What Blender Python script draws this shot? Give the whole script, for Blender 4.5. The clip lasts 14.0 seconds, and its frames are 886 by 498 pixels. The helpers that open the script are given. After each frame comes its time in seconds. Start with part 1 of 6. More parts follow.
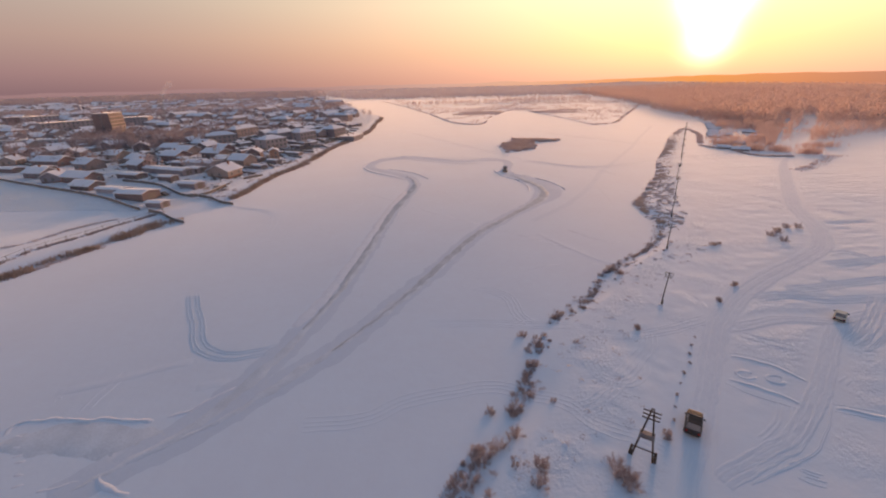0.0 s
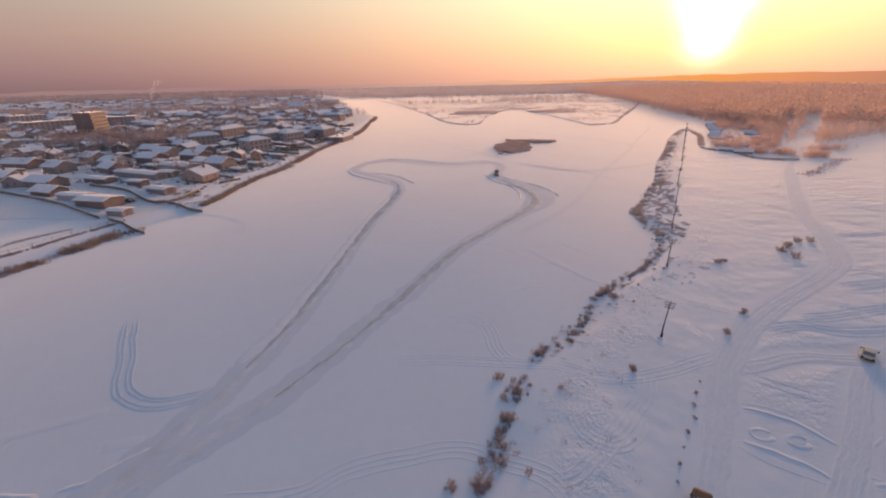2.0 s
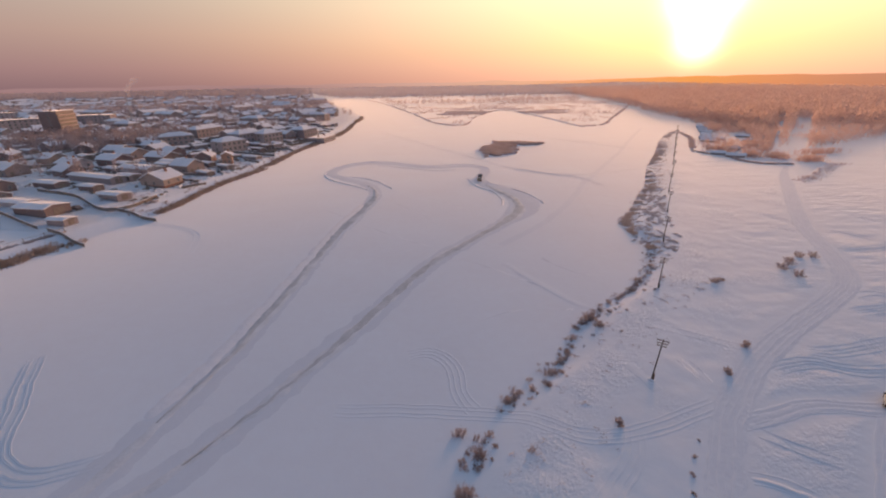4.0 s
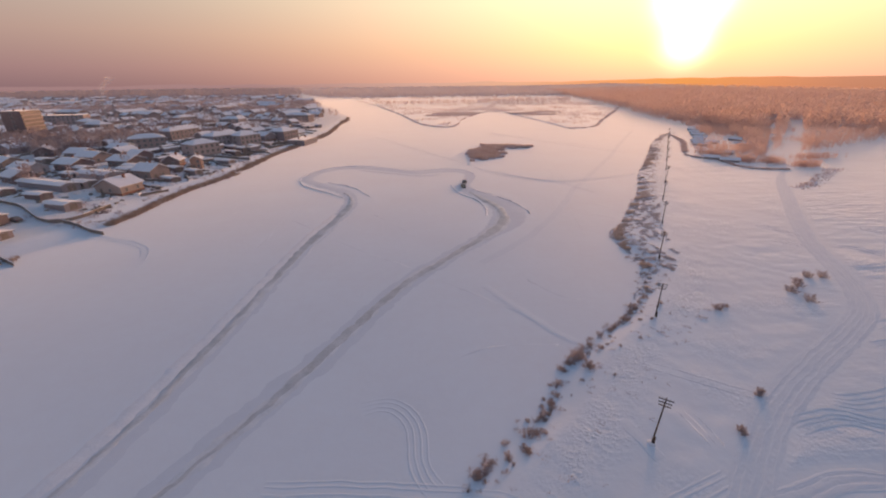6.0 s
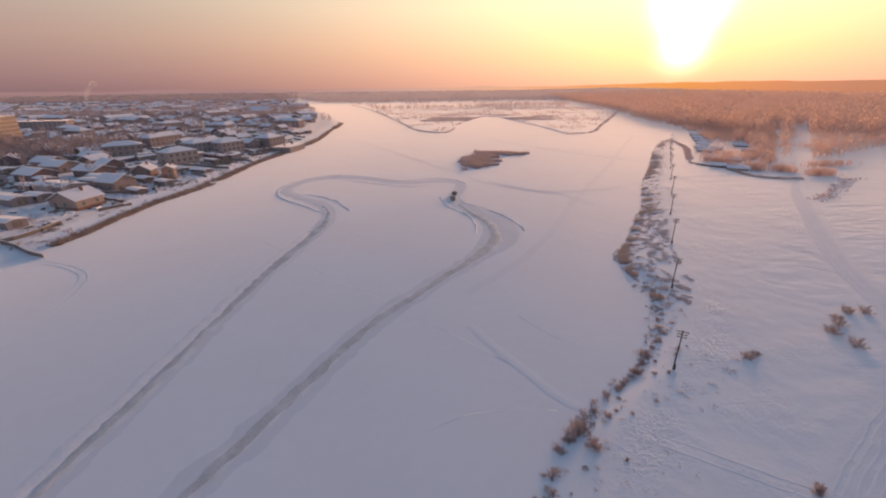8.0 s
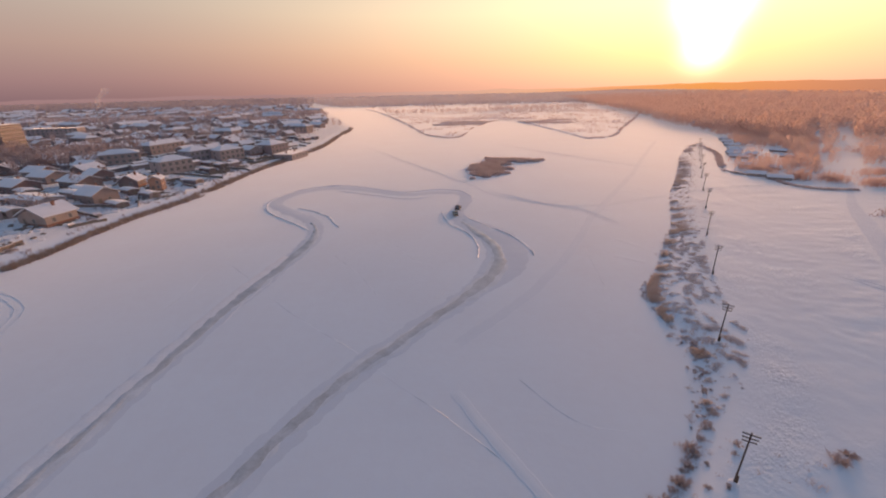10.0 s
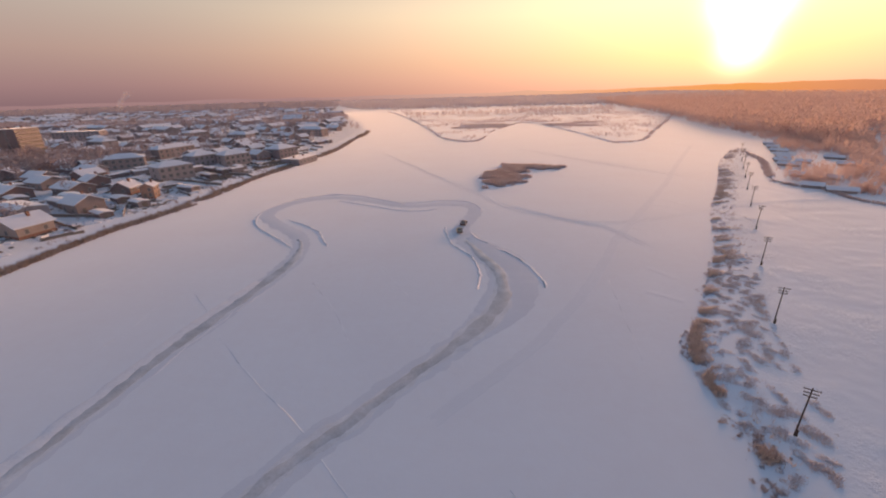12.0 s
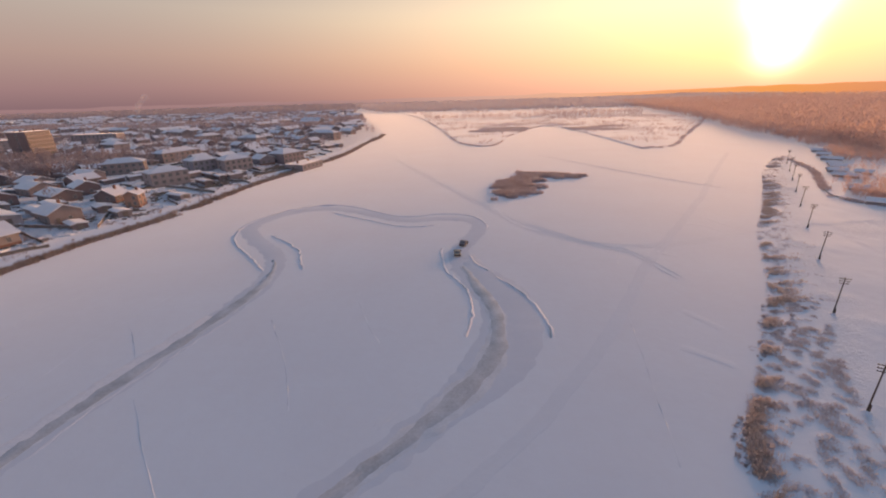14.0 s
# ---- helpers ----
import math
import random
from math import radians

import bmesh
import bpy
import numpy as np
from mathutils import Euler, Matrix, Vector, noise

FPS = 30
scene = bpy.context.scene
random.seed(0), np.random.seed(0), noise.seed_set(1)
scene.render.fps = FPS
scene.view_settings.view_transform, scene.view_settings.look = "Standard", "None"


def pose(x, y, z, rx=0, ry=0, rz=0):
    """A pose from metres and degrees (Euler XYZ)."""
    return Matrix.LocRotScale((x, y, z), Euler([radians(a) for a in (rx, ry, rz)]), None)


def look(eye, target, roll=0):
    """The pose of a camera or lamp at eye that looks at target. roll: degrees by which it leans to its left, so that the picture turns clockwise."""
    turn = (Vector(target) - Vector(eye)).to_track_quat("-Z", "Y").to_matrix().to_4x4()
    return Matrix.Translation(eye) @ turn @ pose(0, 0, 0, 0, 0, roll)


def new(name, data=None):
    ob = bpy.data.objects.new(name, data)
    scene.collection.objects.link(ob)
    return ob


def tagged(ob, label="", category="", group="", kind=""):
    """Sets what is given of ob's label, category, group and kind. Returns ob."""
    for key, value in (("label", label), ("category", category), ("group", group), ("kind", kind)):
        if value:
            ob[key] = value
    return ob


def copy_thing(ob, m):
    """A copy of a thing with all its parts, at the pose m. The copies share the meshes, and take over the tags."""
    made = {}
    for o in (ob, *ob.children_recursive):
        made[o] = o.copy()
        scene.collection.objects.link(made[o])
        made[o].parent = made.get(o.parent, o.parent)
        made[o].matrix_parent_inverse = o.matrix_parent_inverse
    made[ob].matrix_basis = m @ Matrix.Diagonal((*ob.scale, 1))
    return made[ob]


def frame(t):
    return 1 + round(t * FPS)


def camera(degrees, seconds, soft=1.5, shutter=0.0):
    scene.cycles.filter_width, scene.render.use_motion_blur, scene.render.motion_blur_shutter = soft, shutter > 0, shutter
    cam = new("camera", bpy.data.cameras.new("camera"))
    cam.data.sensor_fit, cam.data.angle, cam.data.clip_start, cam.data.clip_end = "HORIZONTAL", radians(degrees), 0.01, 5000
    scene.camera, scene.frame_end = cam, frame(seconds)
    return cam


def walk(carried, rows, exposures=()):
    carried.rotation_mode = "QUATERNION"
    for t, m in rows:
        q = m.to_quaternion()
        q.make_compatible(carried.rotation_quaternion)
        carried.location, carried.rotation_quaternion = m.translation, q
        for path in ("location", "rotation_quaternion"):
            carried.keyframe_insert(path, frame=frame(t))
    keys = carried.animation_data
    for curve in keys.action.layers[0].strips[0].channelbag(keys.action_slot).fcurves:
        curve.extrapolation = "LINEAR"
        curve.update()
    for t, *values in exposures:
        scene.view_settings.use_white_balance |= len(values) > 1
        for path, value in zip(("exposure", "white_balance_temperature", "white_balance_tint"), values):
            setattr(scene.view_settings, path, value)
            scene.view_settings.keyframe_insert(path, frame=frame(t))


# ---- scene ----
cam = camera(96.1, 14.0, soft=2.0)
PATH = [
    (0, (-6.08, -14.906, 39.632), (-6.088, -13.06, 38.86), -1.4),
    (0.5, (-4.78, -12.364, 39.665), (-4.796, -10.52, 38.892), -1.4),
    (1, (-3.504, -9.752, 39.675), (-3.528, -7.908, 38.901), -1.4),
    (1.5, (-2.139, -7.196, 39.607), (-2.156, -5.353, 38.832), -1.4),
    (2, (-0.858, -4.512, 39.62), (-0.863, -2.669, 38.844), -1.3),
    (2.5, (0.541, -1.954, 39.514), (0.546, -0.111, 38.737), -1.1),
    (3, (1.859, 0.736, 39.378), (1.874, 2.578, 38.601), -1.0),
    (5.5, (7.832, 13.731, 39.159), (7.893, 15.573, 38.382), -0.7),
    (6, (8.781, 16.577, 39.168), (8.853, 18.419, 38.392), -0.6),
    (6.5, (9.744, 19.467, 39.206), (9.824, 21.309, 38.432), -0.6),
    (7, (10.853, 22.718, 39.164), (10.941, 24.562, 38.396), -0.6),
    (9.5, (17.626, 41.75, 38.448), (17.65, 43.606, 37.702), -1.1),
    (10, (19.054, 45.962, 38.503), (19.051, 47.819, 37.761), -1.3),
    (10.5, (20.592, 49.887, 38.352), (20.558, 51.746, 37.613), -1.4),
    (11, (22.192, 54.028, 38.287), (22.127, 55.886, 37.552), -1.5),
    (11.5, (23.612, 58.064, 38.174), (23.522, 59.922, 37.44), -1.5),
    (12, (25.159, 62.443, 37.896), (25.042, 64.301, 37.166), -1.6),
    (12.5, (26.58, 66.515, 37.742), (26.439, 68.373, 37.014), -1.7),
    (13, (28.027, 70.891, 37.645), (27.857, 72.748, 36.92), -1.7),
    (13.5, (29.326, 75.098, 37.543), (29.135, 76.953, 36.822), -1.7),
    (14, (30.688, 79.599, 37.323), (30.467, 81.453, 36.607), -1.7),
]
walk(cam, [(t, look(e, g, r)) for t, e, g, r in PATH])

# ---- light: hazy winter sunset, sun low over the ridge ----
SUN_AZ, SUN_EL = radians(30.6), radians(7.2)
SUN = Vector((math.sin(SUN_AZ) * math.cos(SUN_EL), math.cos(SUN_AZ) * math.cos(SUN_EL), math.sin(SUN_EL)))
sun_data = bpy.data.lights.new("sun", "SUN")
sun_data.energy, sun_data.angle, sun_data.color = 2.4, radians(15), (1.0, 0.5, 0.24)
sun = new("sun", sun_data)
sun.matrix_world = look(SUN * 300, (0, 0, 0))


def rgb(r, g, b):
    """Linear colour from an sRGB triple of 0 to 255."""
    f = lambda c: c / 12.92 if c <= 0.04045 else ((c + 0.055) / 1.055) ** 2.4
    return (f(r / 255), f(g / 255), f(b / 255), 1.0)


world = bpy.data.worlds.new("winter_sky")
scene.world = world
world.use_nodes = True
wn, wl = world.node_tree.nodes, world.node_tree.links
wn.clear()


def wnode(kind, **inputs):
    n = wn.new(kind)
    for k, v in inputs.items():
        n.inputs[int(k[1:])].default_value = v
    return n


def wmath(op, a, b=None):
    n = wn.new("ShaderNodeMath")
    n.operation = op
    for i, v in enumerate((a, b)):
        if v is None:
            continue
        if isinstance(v, (int, float)):
            n.inputs[i].default_value = v
        else:
            wl.new(v, n.inputs[i])
    return n.outputs[0]


def wramp(value, stops):
    n = wn.new("ShaderNodeValToRGB")
    e = n.color_ramp.elements
    e[0].position, e[0].color = stops[0]
    e[1].position, e[1].color = stops[-1]
    for p, c in stops[1:-1]:
        e.new(p).color = c
    wl.new(value, n.inputs[0])
    return n.outputs[0]


def wadd(a, b, factor):
    n = wn.new("ShaderNodeMix")
    n.data_type, n.blend_type, n.clamp_result = "RGBA", "ADD", False
    n.clamp_factor = False
    if isinstance(factor, (int, float)):
        n.inputs[0].default_value = factor
    else:
        wl.new(factor, n.inputs[0])
    for s, v in ((n.inputs[6], a), (n.inputs[7], b)):
        if isinstance(v, tuple):
            s.default_value = v
        else:
            wl.new(v, s)
    return n.outputs[2]


tc = wn.new("ShaderNodeTexCoord")
norm = wn.new("ShaderNodeVectorMath")
norm.operation = "NORMALIZE"
wl.new(tc.outputs["Generated"], norm.inputs[0])
sep = wn.new("ShaderNodeSeparateXYZ")
wl.new(norm.outputs[0], sep.inputs[0])
dot = wn.new("ShaderNodeVectorMath")
dot.operation = "DOT_PRODUCT"
dot.inputs[1].default_value = SUN
wl.new(norm.outputs[0], dot.inputs[0])
up = wmath("MAXIMUM", sep.outputs[2], 0.0)
facing = wmath("MAXIMUM", dot.outputs["Value"], 0.0)
nishita = wn.new("ShaderNodeTexSky")
nishita.sky_type, nishita.sun_disc = "NISHITA", False
nishita.sun_elevation, nishita.sun_rotation = SUN_EL, SUN_AZ
nishita.dust_density, nishita.air_density = 4.0, 1.5
base = wramp(up, [(0.0, rgb(140, 110, 114)), (0.03, rgb(160, 126, 126)), (0.09, rgb(180, 150, 141)), (0.17, rgb(186, 170, 160)),
                  (0.4, rgb(106, 128, 156)), (1.0, rgb(87, 113, 151))])
sky = wadd(base, nishita.outputs[0], 0.006)
broad = wmath("POWER", facing, 2.85)
warm = wramp(up, [(0.0, (0.86, 0.40, 0.20, 1)), (0.06, (0.94, 0.50, 0.20, 1)), (0.15, (0.98, 0.68, 0.32, 1)), (0.32, (0.42, 0.34, 0.28, 1)), (1.0, (0.2, 0.2, 0.22, 1))])
sky = wadd(sky, warm, broad)
away = wmath("POWER", wmath("MAXIMUM", wmath("MULTIPLY", dot.outputs["Value"], -1.0), 0.0), 1.5)
rosy = wramp(up, [(0.0, (0.22, 0.17, 0.19, 1)), (0.2, (0.2, 0.16, 0.19, 1)), (0.5, (0.06, 0.06, 0.07, 1)), (1.0, (0, 0, 0, 1))])
sky = wadd(sky, rosy, away)
low = wramp(up, [(0.0, (0.5, 0.5, 0.5, 1)), (0.07, (1, 1, 1, 1)), (1.0, (1, 1, 1, 1))])
ring = wmath("MULTIPLY", wmath("POWER", facing, 24.0), low)
sky = wadd(sky, (0.5, 0.16, -0.74, 1), ring)
thin = wramp(up, [(0.0, (0, 0, 0, 1)), (0.035, (0.25, 0.25, 0.25, 1)), (0.08, (0.6, 0.6, 0.6, 1)), (0.16, (1.2, 1.2, 1.2, 1)), (1.0, (1.2, 1.2, 1.2, 1))])
glare = wn.new("ShaderNodeVectorMath")
glare.operation = "DOT_PRODUCT"
glare.inputs[1].default_value = (math.sin(radians(30.9)) * math.cos(radians(8.0)), math.cos(radians(30.9)) * math.cos(radians(8.0)), math.sin(radians(8.0)))
wl.new(norm.outputs[0], glare.inputs[0])
core = wmath("MULTIPLY", wmath("POWER", wmath("MAXIMUM", glare.outputs["Value"], 0.0), 1100.0), thin)
sky = wadd(sky, (3.4, 3.5, 3.9, 1), core)
low_dot = wn.new("ShaderNodeVectorMath")
low_dot.operation = "DOT_PRODUCT"
low_dot.inputs[1].default_value = (math.sin(radians(31.0)) * math.cos(radians(4.0)), math.cos(radians(31.0)) * math.cos(radians(4.0)), math.sin(radians(4.0)))
wl.new(norm.outputs[0], low_dot.inputs[0])
sky = wadd(sky, (2.6, 2.3, 1.5, 1), wmath("POWER", wmath("MAXIMUM", low_dot.outputs["Value"], 0.0), 1700.0))
bg = wn.new("ShaderNodeBackground")
wl.new(sky, bg.inputs[0])
wo = wn.new("ShaderNodeOutputWorld")
wl.new(bg.outputs[0], wo.inputs[0])

# ---- materials ----


def material(name, color, rough=0.7, spec=0.3, metal=0.0, tint=None, scale=1.0, amount=0.5, bump=0.0, bump_scale=8.0, per_object=0.0, coords="Object", detail=6.0, glow_through=0.0):
    """A surface of one main colour that varies towards tint at two scales, with fine relief."""
    m = bpy.data.materials.new(name)
    m.use_nodes = True
    nt = m.node_tree
    b = nt.nodes["Principled BSDF"]
    b.inputs["Roughness"].default_value, b.inputs["Metallic"].default_value = rough, metal
    b.inputs["Specular IOR Level"].default_value = spec
    tx = nt.nodes.new("ShaderNodeTexCoord")
    src = nt.nodes.new("ShaderNodeNewGeometry").outputs["Position"] if coords == "World" else tx.outputs[coords]
    mix = nt.nodes.new("ShaderNodeMix")
    mix.data_type = "RGBA"
    mix.inputs[6].default_value = (*color, 1)
    mix.inputs[7].default_value = (*(tint or [c * 0.7 for c in color]), 1)
    n1, n2 = nt.nodes.new("ShaderNodeTexNoise"), nt.nodes.new("ShaderNodeTexNoise")
    n1.inputs["Scale"].default_value, n1.inputs["Detail"].default_value = scale, detail
    n2.inputs["Scale"].default_value, n2.inputs["Detail"].default_value = scale * 9.0, 3.0
    for n in (n1, n2):
        nt.links.new(src, n.inputs["Vector"])
    add = nt.nodes.new("ShaderNodeMath")
    add.operation = "MULTIPLY_ADD"
    nt.links.new(n2.outputs["Fac"], add.inputs[0])
    add.inputs[1].default_value = 0.5
    nt.links.new(n1.outputs["Fac"], add.inputs[2])
    rng = nt.nodes.new("ShaderNodeMapRange")
    nt.links.new(add.outputs[0], rng.inputs[0])
    rng.inputs[1].default_value, rng.inputs[2].default_value = 0.5, 1.0
    rng.inputs[3].default_value, rng.inputs[4].default_value = 0.0, amount
    fac = rng.outputs[0]
    if per_object:
        oi = nt.nodes.new("ShaderNodeObjectInfo")
        ma = nt.nodes.new("ShaderNodeMath")
        ma.operation, ma.use_clamp = "MULTIPLY_ADD", True
        nt.links.new(oi.outputs["Random"], ma.inputs[0])
        ma.inputs[1].default_value = per_object
        nt.links.new(fac, ma.inputs[2])
        fac = ma.outputs[0]
    nt.links.new(fac, mix.inputs[0])
    nt.links.new(mix.outputs[2], b.inputs["Base Color"])
    if bump:
        n3 = nt.nodes.new("ShaderNodeTexNoise")
        n3.inputs["Scale"].default_value, n3.inputs["Detail"].default_value = bump_scale, 5.0
        nt.links.new(src, n3.inputs["Vector"])
        bp = nt.nodes.new("ShaderNodeBump")
        bp.inputs["Strength"].default_value, bp.inputs["Distance"].default_value = 1.0, bump
        nt.links.new(n3.outputs["Fac"], bp.inputs["Height"])
        nt.links.new(bp.outputs[0], b.inputs["Normal"])
    if glow_through:
        tr, ms = nt.nodes.new("ShaderNodeBsdfTranslucent"), nt.nodes.new("ShaderNodeMixShader")
        nt.links.new(mix.outputs[2], tr.inputs[0])
        ms.inputs[0].default_value = glow_through
        nt.links.new(b.outputs[0], ms.inputs[1])
        nt.links.new(tr.outputs[0], ms.inputs[2])
        nt.links.new(ms.outputs[0], nt.nodes["Material Output"].inputs[0])
    return m


def frosted(m, weight=0.88, rough=0.31):
    """A soft sheen of frost crystals."""
    b = m.node_tree.nodes["Principled BSDF"]
    b.inputs["Sheen Weight"].default_value, b.inputs["Sheen Roughness"].default_value = weight, rough
    return m


M = {}
M["snow"] = material("snow", (0.74, 0.78, 0.83), 0.8, 0.7, tint=(0.70, 0.71, 0.75), scale=0.05, amount=0.6, bump=0.02, bump_scale=0.8, coords="World")
# trodden bank: coarse lumps where the ground carries the "trodden" value
nt = frosted(M["snow"]).node_tree
bs = nt.nodes["Principled BSDF"]
geo, att, lump, mul, bmp = (nt.nodes.new("ShaderNode" + k) for k in ("NewGeometry", "Attribute", "TexNoise", "Math", "Bump"))
att.attribute_name = "trodden"
lump.inputs["Scale"].default_value, lump.inputs["Detail"].default_value, lump.inputs["Roughness"].default_value = 1.5, 4.0, 0.6
nt.links.new(geo.outputs["Position"], lump.inputs["Vector"])
mul.operation = "MULTIPLY"
nt.links.new(lump.outputs["Fac"], mul.inputs[0])
nt.links.new(att.outputs["Fac"], mul.inputs[1])
bmp.inputs["Strength"].default_value, bmp.inputs["Distance"].default_value = 1.0, 0.19
nt.links.new(mul.outputs[0], bmp.inputs["Height"])
drift, drawn, long_noise, drift_mul, drift_bump = (nt.nodes.new("ShaderNode" + k) for k in ("Attribute", "Mapping", "TexNoise", "Math", "Bump"))
drift.attribute_name = "drifted"
drawn.inputs["Rotation"].default_value, drawn.inputs["Scale"].default_value = (0, 0, 0.25), (0.16, 0.5, 1)
long_noise.inputs["Scale"].default_value, long_noise.inputs["Detail"].default_value = 1.0, 4.0
drift_mul.operation = "MULTIPLY"
nt.links.new(geo.outputs["Position"], drawn.inputs[0])
nt.links.new(drawn.outputs[0], long_noise.inputs["Vector"])
nt.links.new(long_noise.outputs["Fac"], drift_mul.inputs[0])
nt.links.new(drift.outputs["Fac"], drift_mul.inputs[1])
drift_bump.inputs["Strength"].default_value, drift_bump.inputs["Distance"].default_value = 1.0, 0.38
nt.links.new(drift_mul.outputs[0], drift_bump.inputs["Height"])
nt.links.new(bs.inputs["Normal"].links[0].from_socket, drift_bump.inputs["Normal"])
nt.links.new(drift_bump.outputs[0], bmp.inputs["Normal"])
nt.links.new(bmp.outputs[0], bs.inputs["Normal"])
M["track_snow"] = material("packed_track_snow", (0.67, 0.70, 0.755), 0.8, 0.6, tint=(0.63, 0.655, 0.71), scale=0.12, amount=0.8, bump=0.012, bump_scale=2.5, coords="World")
M["trail"] = frosted(material("soft_trail_snow", (0.72, 0.755, 0.805), 0.8, 0.7, tint=(0.68, 0.71, 0.76), scale=0.12, amount=0.8, bump=0.012, bump_scale=2.5, coords="World"), 0.62)
M["road_snow"] = frosted(material("pressed_road_snow", (0.655, 0.695, 0.76), 0.8, 0.6, tint=(0.73, 0.765, 0.81), scale=0.35, amount=0.9, bump=0.03, bump_scale=1.6, coords="World"), 0.5)
M["ice"] = material("scraped_dirty_ice", (0.42, 0.425, 0.43), 0.45, 0.5, tint=(0.66, 0.66, 0.68), scale=0.3, amount=1.0, bump=0.02, bump_scale=3.0, coords="World")
M["scuffed"] = material("scuffed_lane_snow", (0.60, 0.61, 0.635), 0.55, 0.5, tint=(0.76, 0.77, 0.80), scale=0.35, amount=1.0, bump=0.02, bump_scale=3.0, coords="World")
M["berm"] = material("ploughed_snow", (0.80, 0.80, 0.83), 0.6, 0.3, tint=(0.66, 0.66, 0.70), scale=0.8, amount=0.5, bump=0.05, bump_scale=2.2, coords="World")
M["roof_snow"] = material("roof_snow", (0.82, 0.82, 0.85), 0.6, 0.3, tint=(0.68, 0.68, 0.72), scale=0.3, amount=0.6, bump=0.04, bump_scale=1.5)
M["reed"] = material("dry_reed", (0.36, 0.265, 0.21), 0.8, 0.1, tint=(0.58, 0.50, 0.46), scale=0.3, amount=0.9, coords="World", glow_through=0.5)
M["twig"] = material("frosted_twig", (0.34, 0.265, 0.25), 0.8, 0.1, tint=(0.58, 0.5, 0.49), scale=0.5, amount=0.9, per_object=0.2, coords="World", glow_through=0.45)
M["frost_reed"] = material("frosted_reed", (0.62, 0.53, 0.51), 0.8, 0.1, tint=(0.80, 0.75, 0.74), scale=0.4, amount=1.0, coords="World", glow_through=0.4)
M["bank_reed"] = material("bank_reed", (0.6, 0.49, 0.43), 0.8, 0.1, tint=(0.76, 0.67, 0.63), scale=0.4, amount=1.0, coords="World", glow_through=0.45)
# Next two reed colours carry painted distance haze, paler than the shore reeds.
M["island_reed"] = material("hazed_pale_reed", (0.60, 0.46, 0.42), 0.8, 0.1, tint=(0.76, 0.66, 0.64), scale=0.2, amount=1.0, coords="World", glow_through=0.5)
M["spit_reed"] = material("hazed_spit_reed", (0.72, 0.59, 0.55), 0.8, 0.1, tint=(0.84, 0.74, 0.71), scale=0.05, amount=1.0, coords="World", glow_through=0.5)
# Distance haze painted into these four woodland and garden colours, over real frost.
M["wood_far"] = material("hazed_frost_woodland", (0.70, 0.47, 0.38), 0.85, 0.05, tint=(0.78, 0.57, 0.48), scale=0.02, amount=1.0, coords="World", glow_through=0.8)
M["wood_mauve"] = material("haze_mauve_woodland", (0.5, 0.4, 0.39), 0.85, 0.05, tint=(0.64, 0.54, 0.53), scale=0.01, amount=1.0, coords="World", glow_through=0.5)
M["wood_plain"] = material("haze_pale_frost_woodland", (0.72, 0.58, 0.54), 0.85, 0.05, tint=(0.82, 0.72, 0.68), scale=0.01, amount=1.0, coords="World", glow_through=0.6)
M["dark_twig"] = material("hazed_frost_garden_twigs", (0.33, 0.25, 0.24), 0.85, 0.05, tint=(0.56, 0.48, 0.47), scale=0.05, amount=1.0, coords="World", glow_through=0.45)
M["bark"] = material("bark", (0.12, 0.09, 0.07), 0.85, 0.1, tint=(0.25, 0.22, 0.2), scale=1.5, amount=0.7, bump=0.02, bump_scale=14)
M["pole_wood"] = material("tarred_pole_wood", (0.07, 0.05, 0.04), 0.8, 0.15, tint=(0.15, 0.12, 0.1), scale=1.2, amount=0.8, bump=0.01, bump_scale=20)
M["steel"] = material("dull_steel", (0.22, 0.22, 0.23), 0.5, 0.4, 0.7, tint=(0.14, 0.11, 0.1), scale=2.0, amount=0.7)
for k, weight in (("track_snow", 0.45), ("scuffed", 0.3), ("berm", 0.9), ("roof_snow", 0.9)):
    frosted(M[k], weight)
M["rack_steel"] = material("pale_rack_steel", (0.5, 0.47, 0.44), 0.6, 0.3, tint=(0.4, 0.36, 0.33), scale=3)
M["porcelain"] = material("porcelain", (0.5, 0.48, 0.44), 0.25, 0.5, tint=(0.4, 0.36, 0.3), scale=4)

# ---- ground ----


def spline(points):
    """A smooth curve through control points given as ((u, v), ...), v as a function of u."""
    u, v = np.array(points, float).T
    s = np.gradient(v, u)

    def at(q):
        q = np.asarray(q, float)
        i = np.clip(np.searchsorted(u, q) - 1, 0, len(u) - 2)
        h = u[i + 1] - u[i]
        k = (q - u[i]) / h
        inside = np.clip(k, 0, 1)
        r = (2 * inside**3 - 3 * inside**2 + 1) * v[i] + (inside**3 - 2 * inside**2 + inside) * h * s[i] + (3 * inside**2 - 2 * inside**3) * v[i + 1] + (inside**3 - inside**2) * h * s[i + 1]
        return r + np.where(k < 0, (q - u[0]) * s[0], 0) + np.where(k > 1, (q - u[-1]) * s[-1], 0)

    return at


